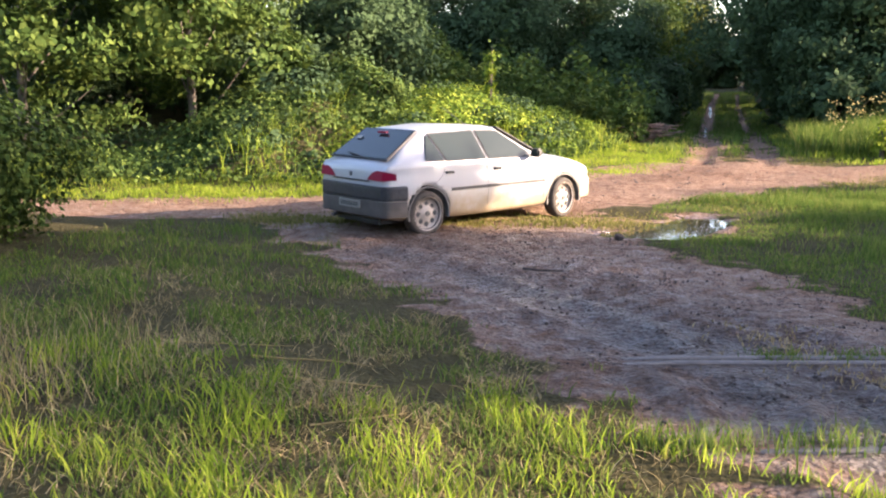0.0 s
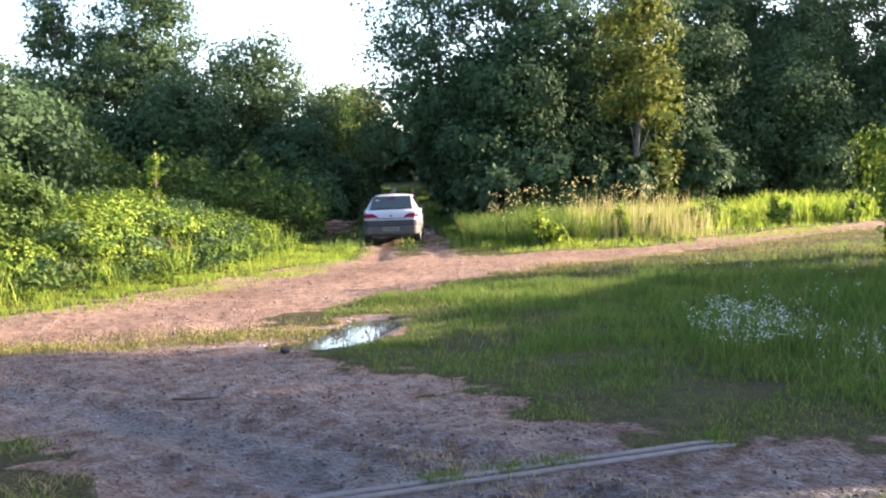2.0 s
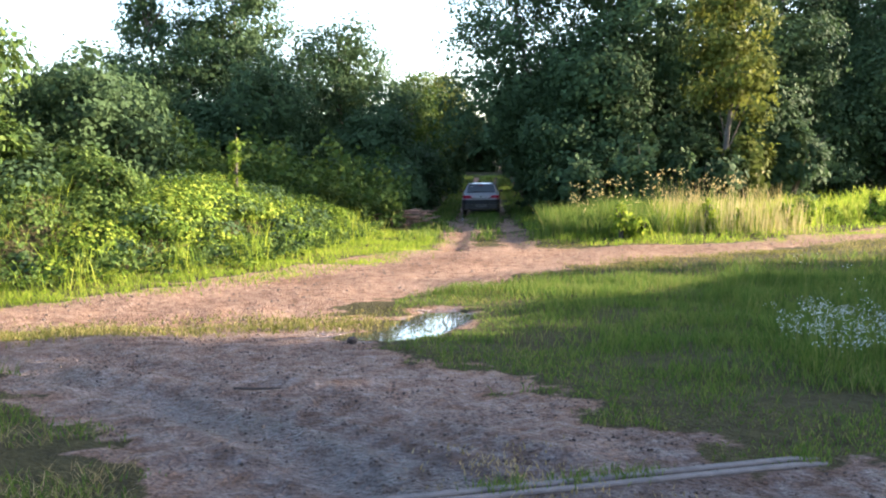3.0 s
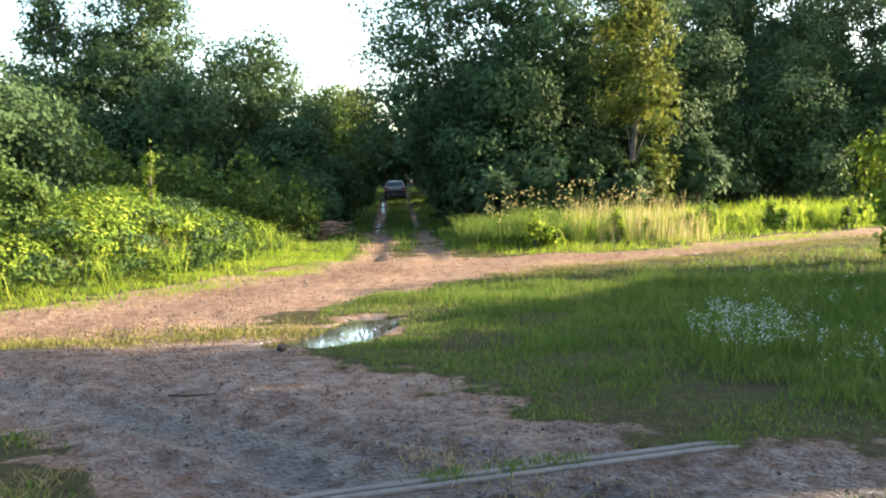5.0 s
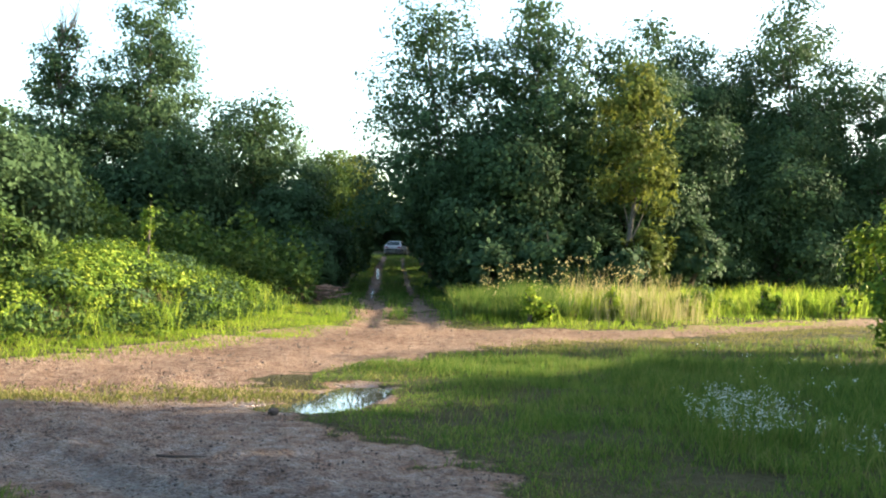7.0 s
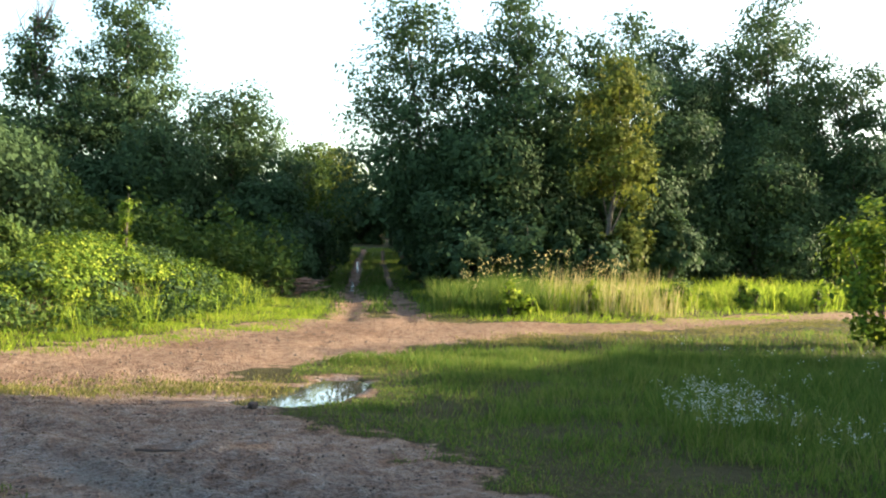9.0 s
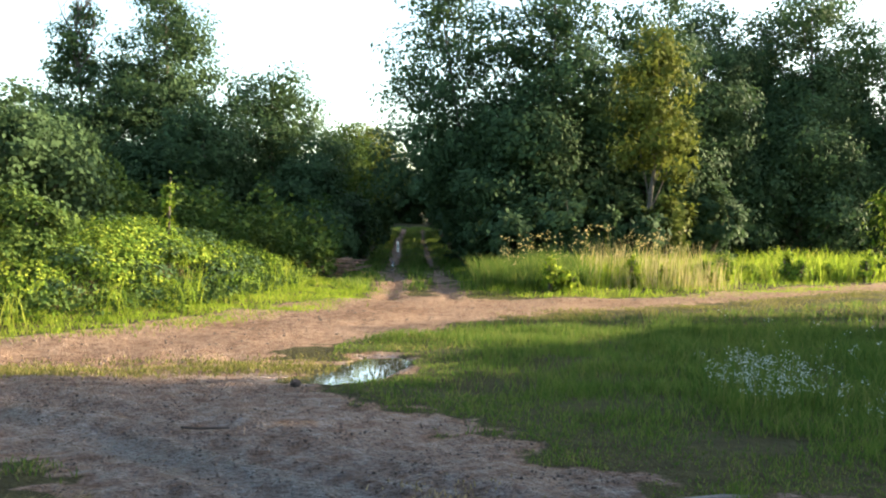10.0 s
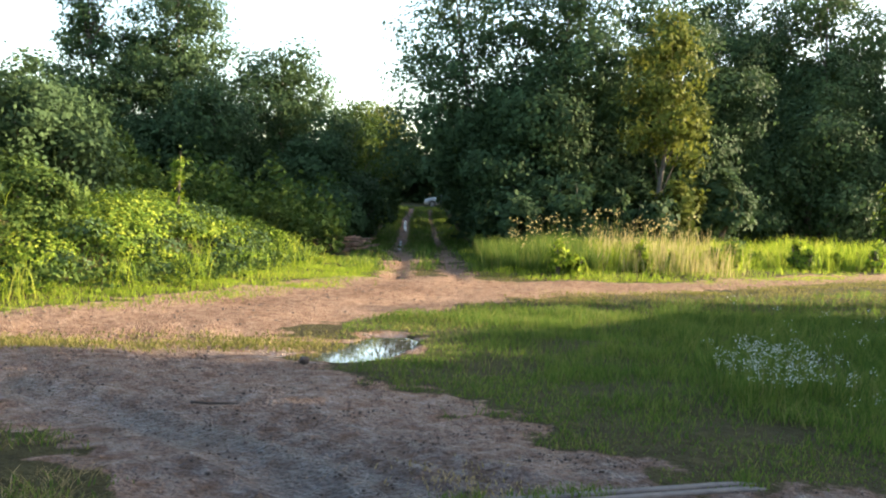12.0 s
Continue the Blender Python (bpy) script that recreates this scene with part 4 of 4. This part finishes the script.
    return tagged(put("far_woods", leaf_mesh("far_woods", c, 1.1, rng, 0.3, 1.2), LEAF_DARK), "dark distant woods all around", "woods", kind="stuff")


far_woods()


# ---- the car: a pale five-door hatchback; its origin is on the ground midway between the axles, nose along +y ----
AXLE, TRACK, WHEEL_R = 1.29, 0.735, 0.295
CY = [-1.99, -1.96, -1.90, -1.78, -1.55, -1.20, -0.6, 0.1, 0.70, 0.95, 1.30, 1.65, 1.90, 2.02, 2.06]
C_HALF = [0.74, 0.79, 0.82, 0.835, 0.845, 0.85, 0.85, 0.85, 0.845, 0.84, 0.83, 0.80, 0.74, 0.66, 0.58]
C_LOW = [0.34, 0.28, 0.24, 0.22, 0.20, 0.20, 0.19, 0.19, 0.19, 0.20, 0.21, 0.22, 0.24, 0.28, 0.34]
C_BELT = [0.80, 0.88, 0.925, 0.935, 0.935, 0.93, 0.92, 0.91, 0.905, 0.90, 0.86, 0.79, 0.70, 0.62, 0.56]
C_TOP = [0.82, 0.90, 0.935, 0.99, 1.145, 1.345, 1.385, 1.355, 1.035, 0.935, 0.90, 0.83, 0.735, 0.65, 0.585]
C_TOPHALF = [0.66, 0.70, 0.72, 0.70, 0.62, 0.575, 0.57, 0.575, 0.66, 0.72, 0.70, 0.66, 0.60, 0.52, 0.45]


def car_at(vals, y):
    return float(np.interp(y, CY, vals))


def glass_x(y, z):
    """Half width of the cabin side at height z."""
    zb, zt = car_at(C_BELT, y), car_at(C_TOP, y) - 0.02
    u = min(1, max(0, (z - zb) / max(0.01, zt - zb)))
    return car_at(C_HALF, y) * 0.965 * (1 - u) + car_at(C_TOPHALF, y) * u


def shell_x(y, z):
    """Half width of the body's side at height z."""
    w, lo, be = car_at(C_HALF, y), car_at(C_LOW, y), car_at(C_BELT, y)
    u = (z - lo - 0.09) / (be - 0.05 - lo - 0.09)
    return w * (0.965 + 0.035 * math.sin(math.pi * min(1, max(0, u) * 1.1)))


def bumper(y_in, end, z0, z1, off, end_half, bulge=0.03):
    """A moulded bumper that runs round the body's end from y_in; end is the end's y, its sign the direction."""
    sg = 1 if end > 0 else -1
    plan = [(car_at(C_HALF, y) + off, y) for y in np.linspace(y_in, end, 14)]
    plan += [(end_half * 0.96, end + sg * off), (end_half * 0.6, end + sg * (off + 0.015)), (0.0, end + sg * (off + 0.025))]
    plan += [(-x, y) for x, y in reversed(plan[:-1])]
    bm = bmesh.new()
    prof = [(-0.03, 0.0), (-0.006, 0.04), (0.0, 0.2), (0.0, 0.8), (-0.006, 0.96), (-0.03, 1.0)]
    rows = []
    for d, u in prof:
        f = 1 + d
        rows.append([bm.verts.new((x * f, y + (sg * d * 0.6 if abs(x) < end_half * 0.98 else 0), z0 + (z1 - z0) * u)) for x, y in plan])
    for a, b in zip(rows, rows[1:]):
        for k in range(len(plan) - 1):
            bm.faces.new((a[k], a[k + 1], b[k + 1], b[k]))
    return bm


def body_shell():
    ys = np.concatenate([np.linspace(CY[0], CY[3], 10), np.linspace(CY[3], 1.9, 118)[1:], np.linspace(1.9, CY[-1], 9)[1:]])
    bm = bmesh.new()
    rings = []
    for y in ys:
        w, lo, be, to, tw = (car_at(v, y) for v in (C_HALF, C_LOW, C_BELT, C_TOP, C_TOPHALF))
        half = [(0.0, lo), (w * 0.5, lo), (w * 0.86, lo + 0.01), (w * 0.95, lo + 0.05)]
        for k in range(12):
            u = k / 11
            z = lo + 0.09 + (be - 0.05 - lo - 0.09) * u
            half.append((w * (0.965 + 0.035 * math.sin(math.pi * min(1, u * 1.1))) , z))
        half.append((w * 0.965, be))
        for u in (0.33, 0.66, 0.94):
            half.append((w * 0.965 * (1 - u) + tw * u, be + (to - 0.02 - be) * u))
        half += [(tw * 0.93, to - 0.006), (tw * 0.6, to + 0.012), (0.0, to + 0.02)]
        pts = []
        for x, z in half:
            for s in (AXLE, -AXLE):
                d = math.hypot(y - s, z - WHEEL_R)
                if d < 0.345 and x > 0.5:
                    x = 0.52
            pts.append((x, z))
        ring = [bm.verts.new((x, y, z)) for x, z in pts] + [bm.verts.new((-x, y, z)) for x, z in reversed(pts[1:-1])]
        rings.append(ring)
    n = len(rings[0])
    for a, b in zip(rings, rings[1:]):
        for k in range(n):
            bm.faces.new((a[k], a[(k + 1) % n], b[(k + 1) % n], b[k]))
    bm.faces.new(rings[0])
    bm.faces.new(rings[-1])
    return bm


def box(bm, x0, x1, y0, y1, z0, z1, bevel=0.0):
    vs = [bm.verts.new((x, y, z)) for x in (x0, x1) for y in (y0, y1) for z in (z0, z1)]
    fs = [bm.faces.new([vs[i] for i in q]) for q in ((0, 1, 3, 2), (4, 6, 7, 5), (0, 4, 5, 1), (2, 3, 7, 6), (0, 2, 6, 4), (1, 5, 7, 3))]
    if bevel:
        es = list({e for f in fs for e in f.edges})
        bmesh.ops.bevel(bm, geom=es, offset=bevel, segments=2, affect="EDGES")


def side_pane(outline, sgn, off=0.006, depth=0.008):
    """A pane or strip on the cabin's or body's side, from (y, z) points."""
    bm = bmesh.new()
    outer = [bm.verts.new((sgn * (glass_x(y, z) + off), y, z)) for y, z in outline]
    inner = [bm.verts.new((sgn * (glass_x(y, z) + off - depth), y, z)) for y, z in outline]
    bm.faces.new(outer)
    k = len(outline)
    for i in range(k):
        bm.faces.new((outer[i], outer[(i + 1) % k], inner[(i + 1) % k], inner[i]))
    return bm


def slab(points, normal, depth):
    """A plate from its outline, thickened against its normal."""
    bm = bmesh.new()
    a = [bm.verts.new(p) for p in points]
    b = [bm.verts.new(Vector(p) - Vector(normal) * depth) for p in points]
    bm.faces.new(a)
    bm.faces.new(list(reversed(b)))
    for i in range(len(a)):
        bm.faces.new((a[i], a[(i + 1) % len(a)], b[(i + 1) % len(a)], b[i]))
    return bm


def lathe(prof, sides=36):
    """Turned about the x axis: profile of (x, radius)."""
    bm = bmesh.new()
    rings = [[bm.verts.new((x, r * math.cos(a), r * math.sin(a))) for a in (6.28319 * k / sides for k in range(sides))] for x, r in prof]
    for a, b in zip(rings, rings[1:]):
        for k in range(sides):
            bm.faces.new((a[k], a[(k + 1) % sides], b[(k + 1) % sides], b[k]))
    return bm


def disc(bm, c, r, thick, sides=14, axis="x"):
    ring = []
    for dx in (0, thick):
        ring.append([bm.verts.new((c[0] + dx, c[1] + r * math.cos(a), c[2] + r * math.sin(a)) if axis == "x" else (c[0] + r * math.cos(a), c[1] + dx, c[2] + r * math.sin(a)))
                     for a in (6.28319 * k / sides for k in range(sides))])
    bm.faces.new(ring[0])
    bm.faces.new(ring[1])
    for k in range(sides):
        bm.faces.new((ring[0][k], ring[0][(k + 1) % sides], ring[1][(k + 1) % sides], ring[1][k]))


def build_wheel(car, x, y, sgn):
    w = part("wheel", lathe([(-0.09, 0.2), (-0.095, 0.255), (-0.08, 0.285), (-0.05, WHEEL_R), (0.05, WHEEL_R), (0.08, 0.285), (0.095, 0.255), (0.085, 0.195), (-0.09, 0.2)]),
             RUBBER, car, "muddy black tyre on a steel wheel", True)
    w.location = (x, y, WHEEL_R)
    bm = lathe([(sgn * 0.096, 0.222), (sgn * 0.085, 0.205), (sgn * 0.045, 0.185), (sgn * 0.055, 0.1), (sgn * 0.075, 0.075), (sgn * 0.078, 0.0)])
    part("rim", bm, STEEL, w, "pale dusty steel rim", True)
    for k in range(8):
        a = 6.28319 * k / 8
        bm = bmesh.new()
        disc(bm, (sgn * 0.056, 0.137 * math.cos(a), 0.137 * math.sin(a)), 0.034, sgn * 0.005, 12)
        part("rim_hole", bm, BLACK, w)
    bm = bmesh.new()
    disc(bm, (sgn * 0.07, 0, 0), 0.035, sgn * 0.02, 12)
    part("hub_cap", bm, GREYP, w)
    return w


def build_car():
    car = tagged(new("car"), "pale silver-white five-door hatchback with muddy sides", "car")
    shell = part("body", body_shell(), PAINT, car, smooth_faces=True)
    wheels = [build_wheel(car, s * TRACK, y, s) for y in (AXLE, -AXLE) for s in (1, -1)]
    for s in (1, -1):
        # glazing: front door, rear door, quarter light
        for name, out in (("front_window", [(0.66, 0.945), (-0.20, 0.955), (-0.28, 1.315), (0.02, 1.31), (0.12, 1.29)]),
                          ("rear_window_side", [(-0.27, 0.958), (-0.95, 0.965), (-1.10, 1.30), (-0.35, 1.318)]),
                          ("quarter_light", [(-1.0, 0.968), (-1.30, 0.985), (-1.17, 1.27), (-1.14, 1.285)])):
            pane = part(name, side_pane(out, s, 0.02, 0.01), GLASS, car, "dark window glass")
            cy, cz = sum(p[0] for p in out) / len(out), sum(p[1] for p in out) / len(out)
            big = [(cy + (y - cy) * 1.06, cz + (z - cz) * 1.08) for y, z in out]
            part("window_seal", side_pane(big, s, 0.013), BLACK, pane)
        # rub strip, door handles, door gaps
        bm = bmesh.new()
        for y0, y1 in ((-0.9, -0.26), (-0.24, 0.86)):
            box(bm, s * (car_at(C_HALF, y0) - 0.01), s * (car_at(C_HALF, y0) + 0.012), y0, y1, 0.565, 0.605)
        part("rub_strip", bm, BLACK, car, "black rubbing strip along the doors")
        for y0 in (-0.98, -0.12):
            bm = bmesh.new()
            box(bm, s * 0.815, s * 0.85, y0, y0 + 0.13, 0.79, 0.825, 0.006)
            part("door_handle", bm, BLACK, car, "black door handle")
        for y0, sl in ((-0.25, 0.0), (0.86, 0.0), (-1.0, -0.25)):
            bm = bmesh.new()
            z0, z1 = (0.33, 0.86) if sl == 0 else (0.64, 0.86)
            cols = []
            for k in range(9):
                z = z0 + (z1 - z0) * k / 8
                yy = y0 + (0.0 if sl == 0 else -0.28 * (1 - (z - z0) / (z1 - z0)) ** 2)
                x = shell_x(yy, z) + 0.0015
                cols.append([bm.verts.new((s * x, yy - 0.004, z)), bm.verts.new((s * x, yy + 0.004, z))])
            for p, q in zip(cols, cols[1:]):
                bm.faces.new((p[0], p[1], q[1], q[0]))
            part("door_gap", bm, BLACK, car)
        # wheel arch lips
        for yc in (AXLE, -AXLE):
            bm = bmesh.new()
            pr = []
            for k in range(19):
                a = math.radians(-12 + 204 * k / 18)
                xx = car_at(C_HALF, yc) * 0.99
                pr.append([bm.verts.new((s * x, yc + r * math.cos(a), WHEEL_R + r * math.sin(a))) for x, r in ((xx - 0.05, 0.33), (xx + 0.008, 0.335), (xx + 0.008, 0.362), (xx - 0.05, 0.365))])
            for a, b in zip(pr, pr[1:]):
                for k in range(4):
                    bm.faces.new((a[k], a[(k + 1) % 4], b[(k + 1) % 4], b[k]))
            part("wheel_arch", bm, GREYP, car, "dirty dark wheel arch lip")
        # door mirror
        bm = bmesh.new()
        box(bm, s * 0.84, s * 1.0, 0.56, 0.66, 0.93, 1.05, 0.025)
        m = part("door_mirror", bm, BLACK, car, "black door mirror")
        bm = bmesh.new()
        box(bm, s * 0.865, s * 0.985, 0.553, 0.558, 0.945, 1.035)
        part("mirror_glass", bm, GLASS, m)
        # tail lamp wrapped round the corner
        bm = slab([(s * 0.40, -2.008, 0.745), (s * 0.745, -2.008, 0.745), (s * 0.765, -1.985, 0.865), (s * 0.60, -1.98, 0.868), (s * 0.50, -1.99, 0.835)], (0, -1, 0), 0.06)
        tl = part("tail_lamp", bm, LAMP_RED, car, "dark red tail lamp")
        bm = slab([(s * 0.745, -2.008, 0.745), (s * 0.868, -1.84, 0.755), (s * 0.86, -1.84, 0.835), (s * 0.765, -1.985, 0.865)], (s, 0, 0), 0.05)
        part("lamp_side", bm, LAMP_RED, tl)
        # headlamp
        bm = slab([(s * 0.38, 2.045, 0.56), (s * 0.62, 2.0, 0.56), (s * 0.735, 1.84, 0.6), (s * 0.70, 1.86, 0.69), (s * 0.40, 2.0, 0.65)], (0, 1, 0.2), 0.05)
        part("headlamp", bm, LAMP_CLEAR, car, "clear headlamp")
    # windscreen and rear window lie on the slopes
    def slope_pane(name, y0, z0, h0, y1, z1, h1, out):
        n = Vector((0, z1 - z0, y0 - y1)).normalized()
        if n.z < 0:
            n = -n
        pts = [Vector((s, y, z)) + n * 0.014 for s, y, z in ((-h0, y0, z0), (h0, y0, z0), (h1, y1, z1), (-h1, y1, z1))]
        pane = part(name, slab(pts, n, 0.012), GLASS, car, "dark sloping glass")
        c = sum(pts, Vector()) / 4
        part("glass_border", slab([c + (p - c) * 1.07 - n * 0.006 for p in pts], n, 0.012), BLACK, pane)
        return pane, n
    slope_pane("windscreen", 0.90, 0.965, 0.64, 0.19, 1.335, 0.53, 1)
    rear, rn = slope_pane("rear_window", -1.83, 1.005, 0.63, -1.27, 1.335, 0.52, -1)
    bm = slab([Vector(p) + rn * 0.022 for p in ((-0.47, -1.50, 1.205), (-0.35, -1.50, 1.205), (-0.35, -1.44, 1.24), (-0.47, -1.44, 1.24))], rn, 0.004)
    part("sticker", bm, PLATE, rear, "small white sticker")
    bm = bmesh.new()
    tube(bm, [(0.05, -1.845, 1.02), (-0.3, -1.80, 1.055)], [0.012, 0.008], 5)
    part("rear_wiper", bm, BLACK, rear)
    # rear end: hatch strip, bumper with black band, plate
    bm = bmesh.new()
    box(bm, -0.46, 0.46, -2.0, -1.9, 0.715, 0.735, 0.004)
    part("hatch_strip", bm, BLACK, car)
    part("bumper_band", bumper(-1.66, -1.99, 0.49, 0.675, 0.02, 0.76), BLACK, car, "dusty dark bumper band")
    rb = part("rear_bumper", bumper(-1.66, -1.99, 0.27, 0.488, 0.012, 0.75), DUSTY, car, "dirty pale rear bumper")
    bm = bmesh.new()
    box(bm, -0.26, 0.26, -2.036, -1.99, 0.365, 0.465)
    pl = part("number_plate", bm, PLATE, rb, "pale number plate")
    bm = bmesh.new()
    for k in range(7):
        box(bm, -0.21 + 0.062 * k, -0.17 + 0.062 * k, -2.039, -2.033, 0.385, 0.445)
    part("plate_bars", bm, PLATE_BAR, rb)
    bm = bmesh.new()
    disc(bm, (0, -1.995, 0.80), 0.035, 0.02, 8, "y")
    part("badge", bm, BLACK, car)
    part("front_bumper", bumper(1.66, 2.05, 0.26, 0.54, 0.012, 0.6), PAINT, car)
    bm = bmesh.new()
    box(bm, -0.32, 0.32, 2.0, 2.06, 0.57, 0.63, 0.01)
    part("grille", bm, BLACK, car)
    bm = bmesh.new()
    tube(bm, [(0.0, 0.05, 1.38), (0.0, -0.35, 1.62)], [0.006, 0.003], 5)
    part("aerial", bm, BLACK, car)
    bm = bmesh.new()
    box(bm, -0.55, 0.55, -1.9, -1.2, 0.16, 0.24, 0.03)
    part("underbody", bm, BLACK, car)
    bm = bmesh.new()
    tube(bm, [(-0.45, -1.7, 0.24), (-0.45, -2.03, 0.22)], [0.025, 0.025], 8)
    part("exhaust_pipe", bm, GREYP, car)
    bm = bmesh.new()
    box(bm, -0.09, 0.09, -1.40, -1.36, 1.30, 1.325)
    part("brake_light", bm, LAMP_RED, car, "small red brake light behind the glass")
    return car, wheels


def tuck_tail(car, wheels):
    """Short rear overhang, its corners drawn in."""
    for ob in [*car.children, *(c for k in car.children for c in k.children)]:
        if ob in wheels or ob.parent in wheels:
            continue
        for v in ob.data.vertices:
            y = v.co.y
            if y < -1.4:
                v.co.x *= 1 - 0.09 * float(smooth(-1.5, -2.0, y))
                v.co.y = -1.4 + (y + 1.4) * 0.86


CAR, WHEELS = build_car()
tuck_tail(CAR, WHEELS)
CAR.scale = (0.97, 0.97, 0.97)


# ---- loose things on the crossing ----
def pebbles(n, seed, lo, hi, mat, label, name, box_xy, keep=None):
    """Small broken stones pressed into the earth."""
    rng = np.random.RandomState(seed)
    x, y = scatter(n, *box_xy, rng)
    ok = dirt_cover(x, y) > 0.55
    if keep is not None:
        ok &= keep(x, y, rng)
    x, y = x[ok], y[ok]
    k = len(x)
    s = lo + (hi - lo) * rng.rand(k) ** 5
    base = np.array([(1, 0, 0), (0, 1, 0), (-1, 0, 0), (0, -1, 0), (0, 0, 0.7), (0, 0, -0.7)], float)
    v = base[None] * (0.6 + 0.8 * rng.rand(k, 6, 1)) * s[:, None, None]
    a = rng.rand(k) * 6.28
    c, q = np.cos(a)[:, None], np.sin(a)[:, None]
    v = np.stack([v[:, :, 0] * c - v[:, :, 1] * q, v[:, :, 0] * q + v[:, :, 1] * c, v[:, :, 2]], -1)
    v += np.stack([x, y, ground_z(x, y) + 0.2 * s], 1)[:, None]
    f = np.array([(0, 1, 4), (1, 2, 4), (2, 3, 4), (3, 0, 4), (1, 0, 5), (2, 1, 5), (3, 2, 5), (0, 3, 5)])
    faces = (np.arange(k)[:, None, None] * 6 + f[None]).reshape(-1, 3)
    return tagged(put(name, mesh_np(name, v.reshape(-1, 3), faces), mat), label, "gravel", kind="stuff")


pebbles(14000, 201, 0.003, 0.018, STONE, "pale gravel pressed into the mud", "gravel", (-5.5, 5.5, 2.5, 10.5))
pebbles(17000, 202, 0.003, 0.019, CLOD, "dark clods of churned mud", "mud_clods", (-4.5, 4, 4.0, 10.5), lambda x, y, r: lumps(x, y, 1.2, 77) > -0.25)
pebbles(8000, 203, 0.006, 0.032, STONE, "stones and clods on the road", "gravel", (-9, 10, 10.5, 24))


def stone(x, y, r, seed, mat, label, name, cat):
    bm = bmesh.new()
    bmesh.ops.create_icosphere(bm, subdivisions=2, radius=r)
    for v in bm.verts:
        v.co *= 0.8 + 0.4 * noise.noise(v.co * (3 / r) + Vector((seed, 0, 0)))
        v.co.z *= 0.8
    o = part(name, bm, mat)
    o.location = (x, y, ground_z1(x, y) + r * 0.35)
    return tagged(o, label, cat)


stone(-1.4, 10.12, 0.075, 1, CLOD, "dark clod of mud beside the puddle", "clod", "clod")


def stick(p0, p1, r, seed, mat=CUT_WOOD, label="dark broken stick lying in the mud", name="stick"):
    a, b = Vector((*p0, ground_z1(*p0) + r)), Vector((*p1, ground_z1(*p1) + r))
    rng = random.Random(seed)
    pts = [a.lerp(b, u) + Vector((rng.uniform(-1, 1) * 0.03, rng.uniform(-1, 1) * 0.03, 0)) for u in (0, 0.3, 0.65, 1)]
    bm = bmesh.new()
    tube(bm, pts, [r, r * 1.1, r * 0.9, r * 0.5], 6)
    return tagged(part(name, bm, mat), label, "stick")


stick((-2.12, 8.0), (-1.75, 8.1), 0.013, 1, CLOD)
for k, (p0, p1) in enumerate((((-3.2, 4.3), (-2.5, 4.6)), ((-2.9, 3.9), (-2.2, 4.15)), ((-3.9, 4.5), (-3.1, 4.75)), ((-2.3, 3.3), (-1.9, 3.75)), ((-2.7, 3.1), (-2.45, 3.6)))):
    stick(p0, p1, 0.007, 10 + k, DRY, "dry straw stem lying on the grass", "straw_stem")


def brush_pile(x, y, seed):
    rng = random.Random(seed)
    root = new("brush_pile")
    root.location = (x, y, ground_z1(x, y))
    tagged(root, "heap of cut brown branches at the track's edge", "brush pile")
    for k in range(46):
        a, l = rng.uniform(-0.6, 0.6) + (3.14 if k % 2 else 0), rng.uniform(0.4, 1.1)
        c = Vector((rng.gauss(0, 0.5), rng.gauss(0, 0.35), rng.uniform(0.03, 0.5)))
        d = Vector((math.cos(a) * l, math.sin(a) * l, rng.uniform(-0.12, 0.12)))
        bm = bmesh.new()
        tube(bm, [c - d * 0.5, c + d * 0.5], [0.022, 0.009], 5)
        part("branch", bm, CUT_WOOD, root)


brush_pile(-2.5, 29.6, 4)


def motions():
    """The car slides round the bend, drives down the far track, turns off behind the trees and comes back."""
    way = [(0.0, -3.74, 11.42, -33.0), (0.5, -3.64, 14.85, -44.0), (1.0, -2.46, 18.55, -36.0), (1.5, -0.94, 22.0, -13.5), (2.0, -0.24, 27.6, -3.5),
           (2.5, 0.0, 33.2, -1.5), (3.0, -0.1, 41.4, 0.0), (3.5, -0.33, 47.9, 0.0), (4.5, -0.2, 62.5, 0.0), (5.5, -0.04, 75.2, 0.0), (6.0, 0.01, 80.2, 0.0),
           (6.5, 0.08, 82.8, 0.0), (7.0, 0.4, 85.2, -10.0), (7.2, 0.65, 86.0, -24.0), (7.7, 2.3, 87.6, -58.0), (8.3, 5.2, 88.6, -82.0), (9.0, 8.8, 88.2, -105.0),
           (9.6, 10.8, 86.2, -150.0), (10.3, 9.6, 84.4, -215.0), (11.0, 6.6, 84.2, -256.0), (11.6, 4.0, 84.8, -266.0), (12.0, 2.5, 85.3, -272.0)]
    rows = [(t, pose(x, y, ground_z1(x, y) + 0.005, 0, 0, rz)) for t, x, y, rz in way]
    walk(CAR, rows)
    # each wheel rolls by the distance gone; the front ones steer
    ts = np.arange(0, 12.0001, 1 / 30)
    px, py = (np.interp(ts, [w[0] for w in way], [w[k] for w in way]) for k in (1, 2))
    gone = np.concatenate([[0], np.cumsum(np.hypot(np.diff(px), np.diff(py)))])
    steer = np.interp(ts, [0, 0.5, 1.0, 1.6, 2.2, 6.8, 7.4, 8.2, 9.0, 10.4, 11.4, 12], [8, 20, 12, 4, 0, 0, -20, -14, -24, -24, -8, 0])
    for k, w in enumerate(WHEELS):
        x, y = w.location.x, w.location.y
        walk(w, [(float(t), pose(x, y, WHEEL_R) @ pose(0, 0, 0, 0, 0, s if k < 2 else 0) @ pose(0, 0, 0, -math.degrees(g / WHEEL_R) % 360, 0, 0))
                 for t, g, s in zip(ts, gone, steer)])


motions()
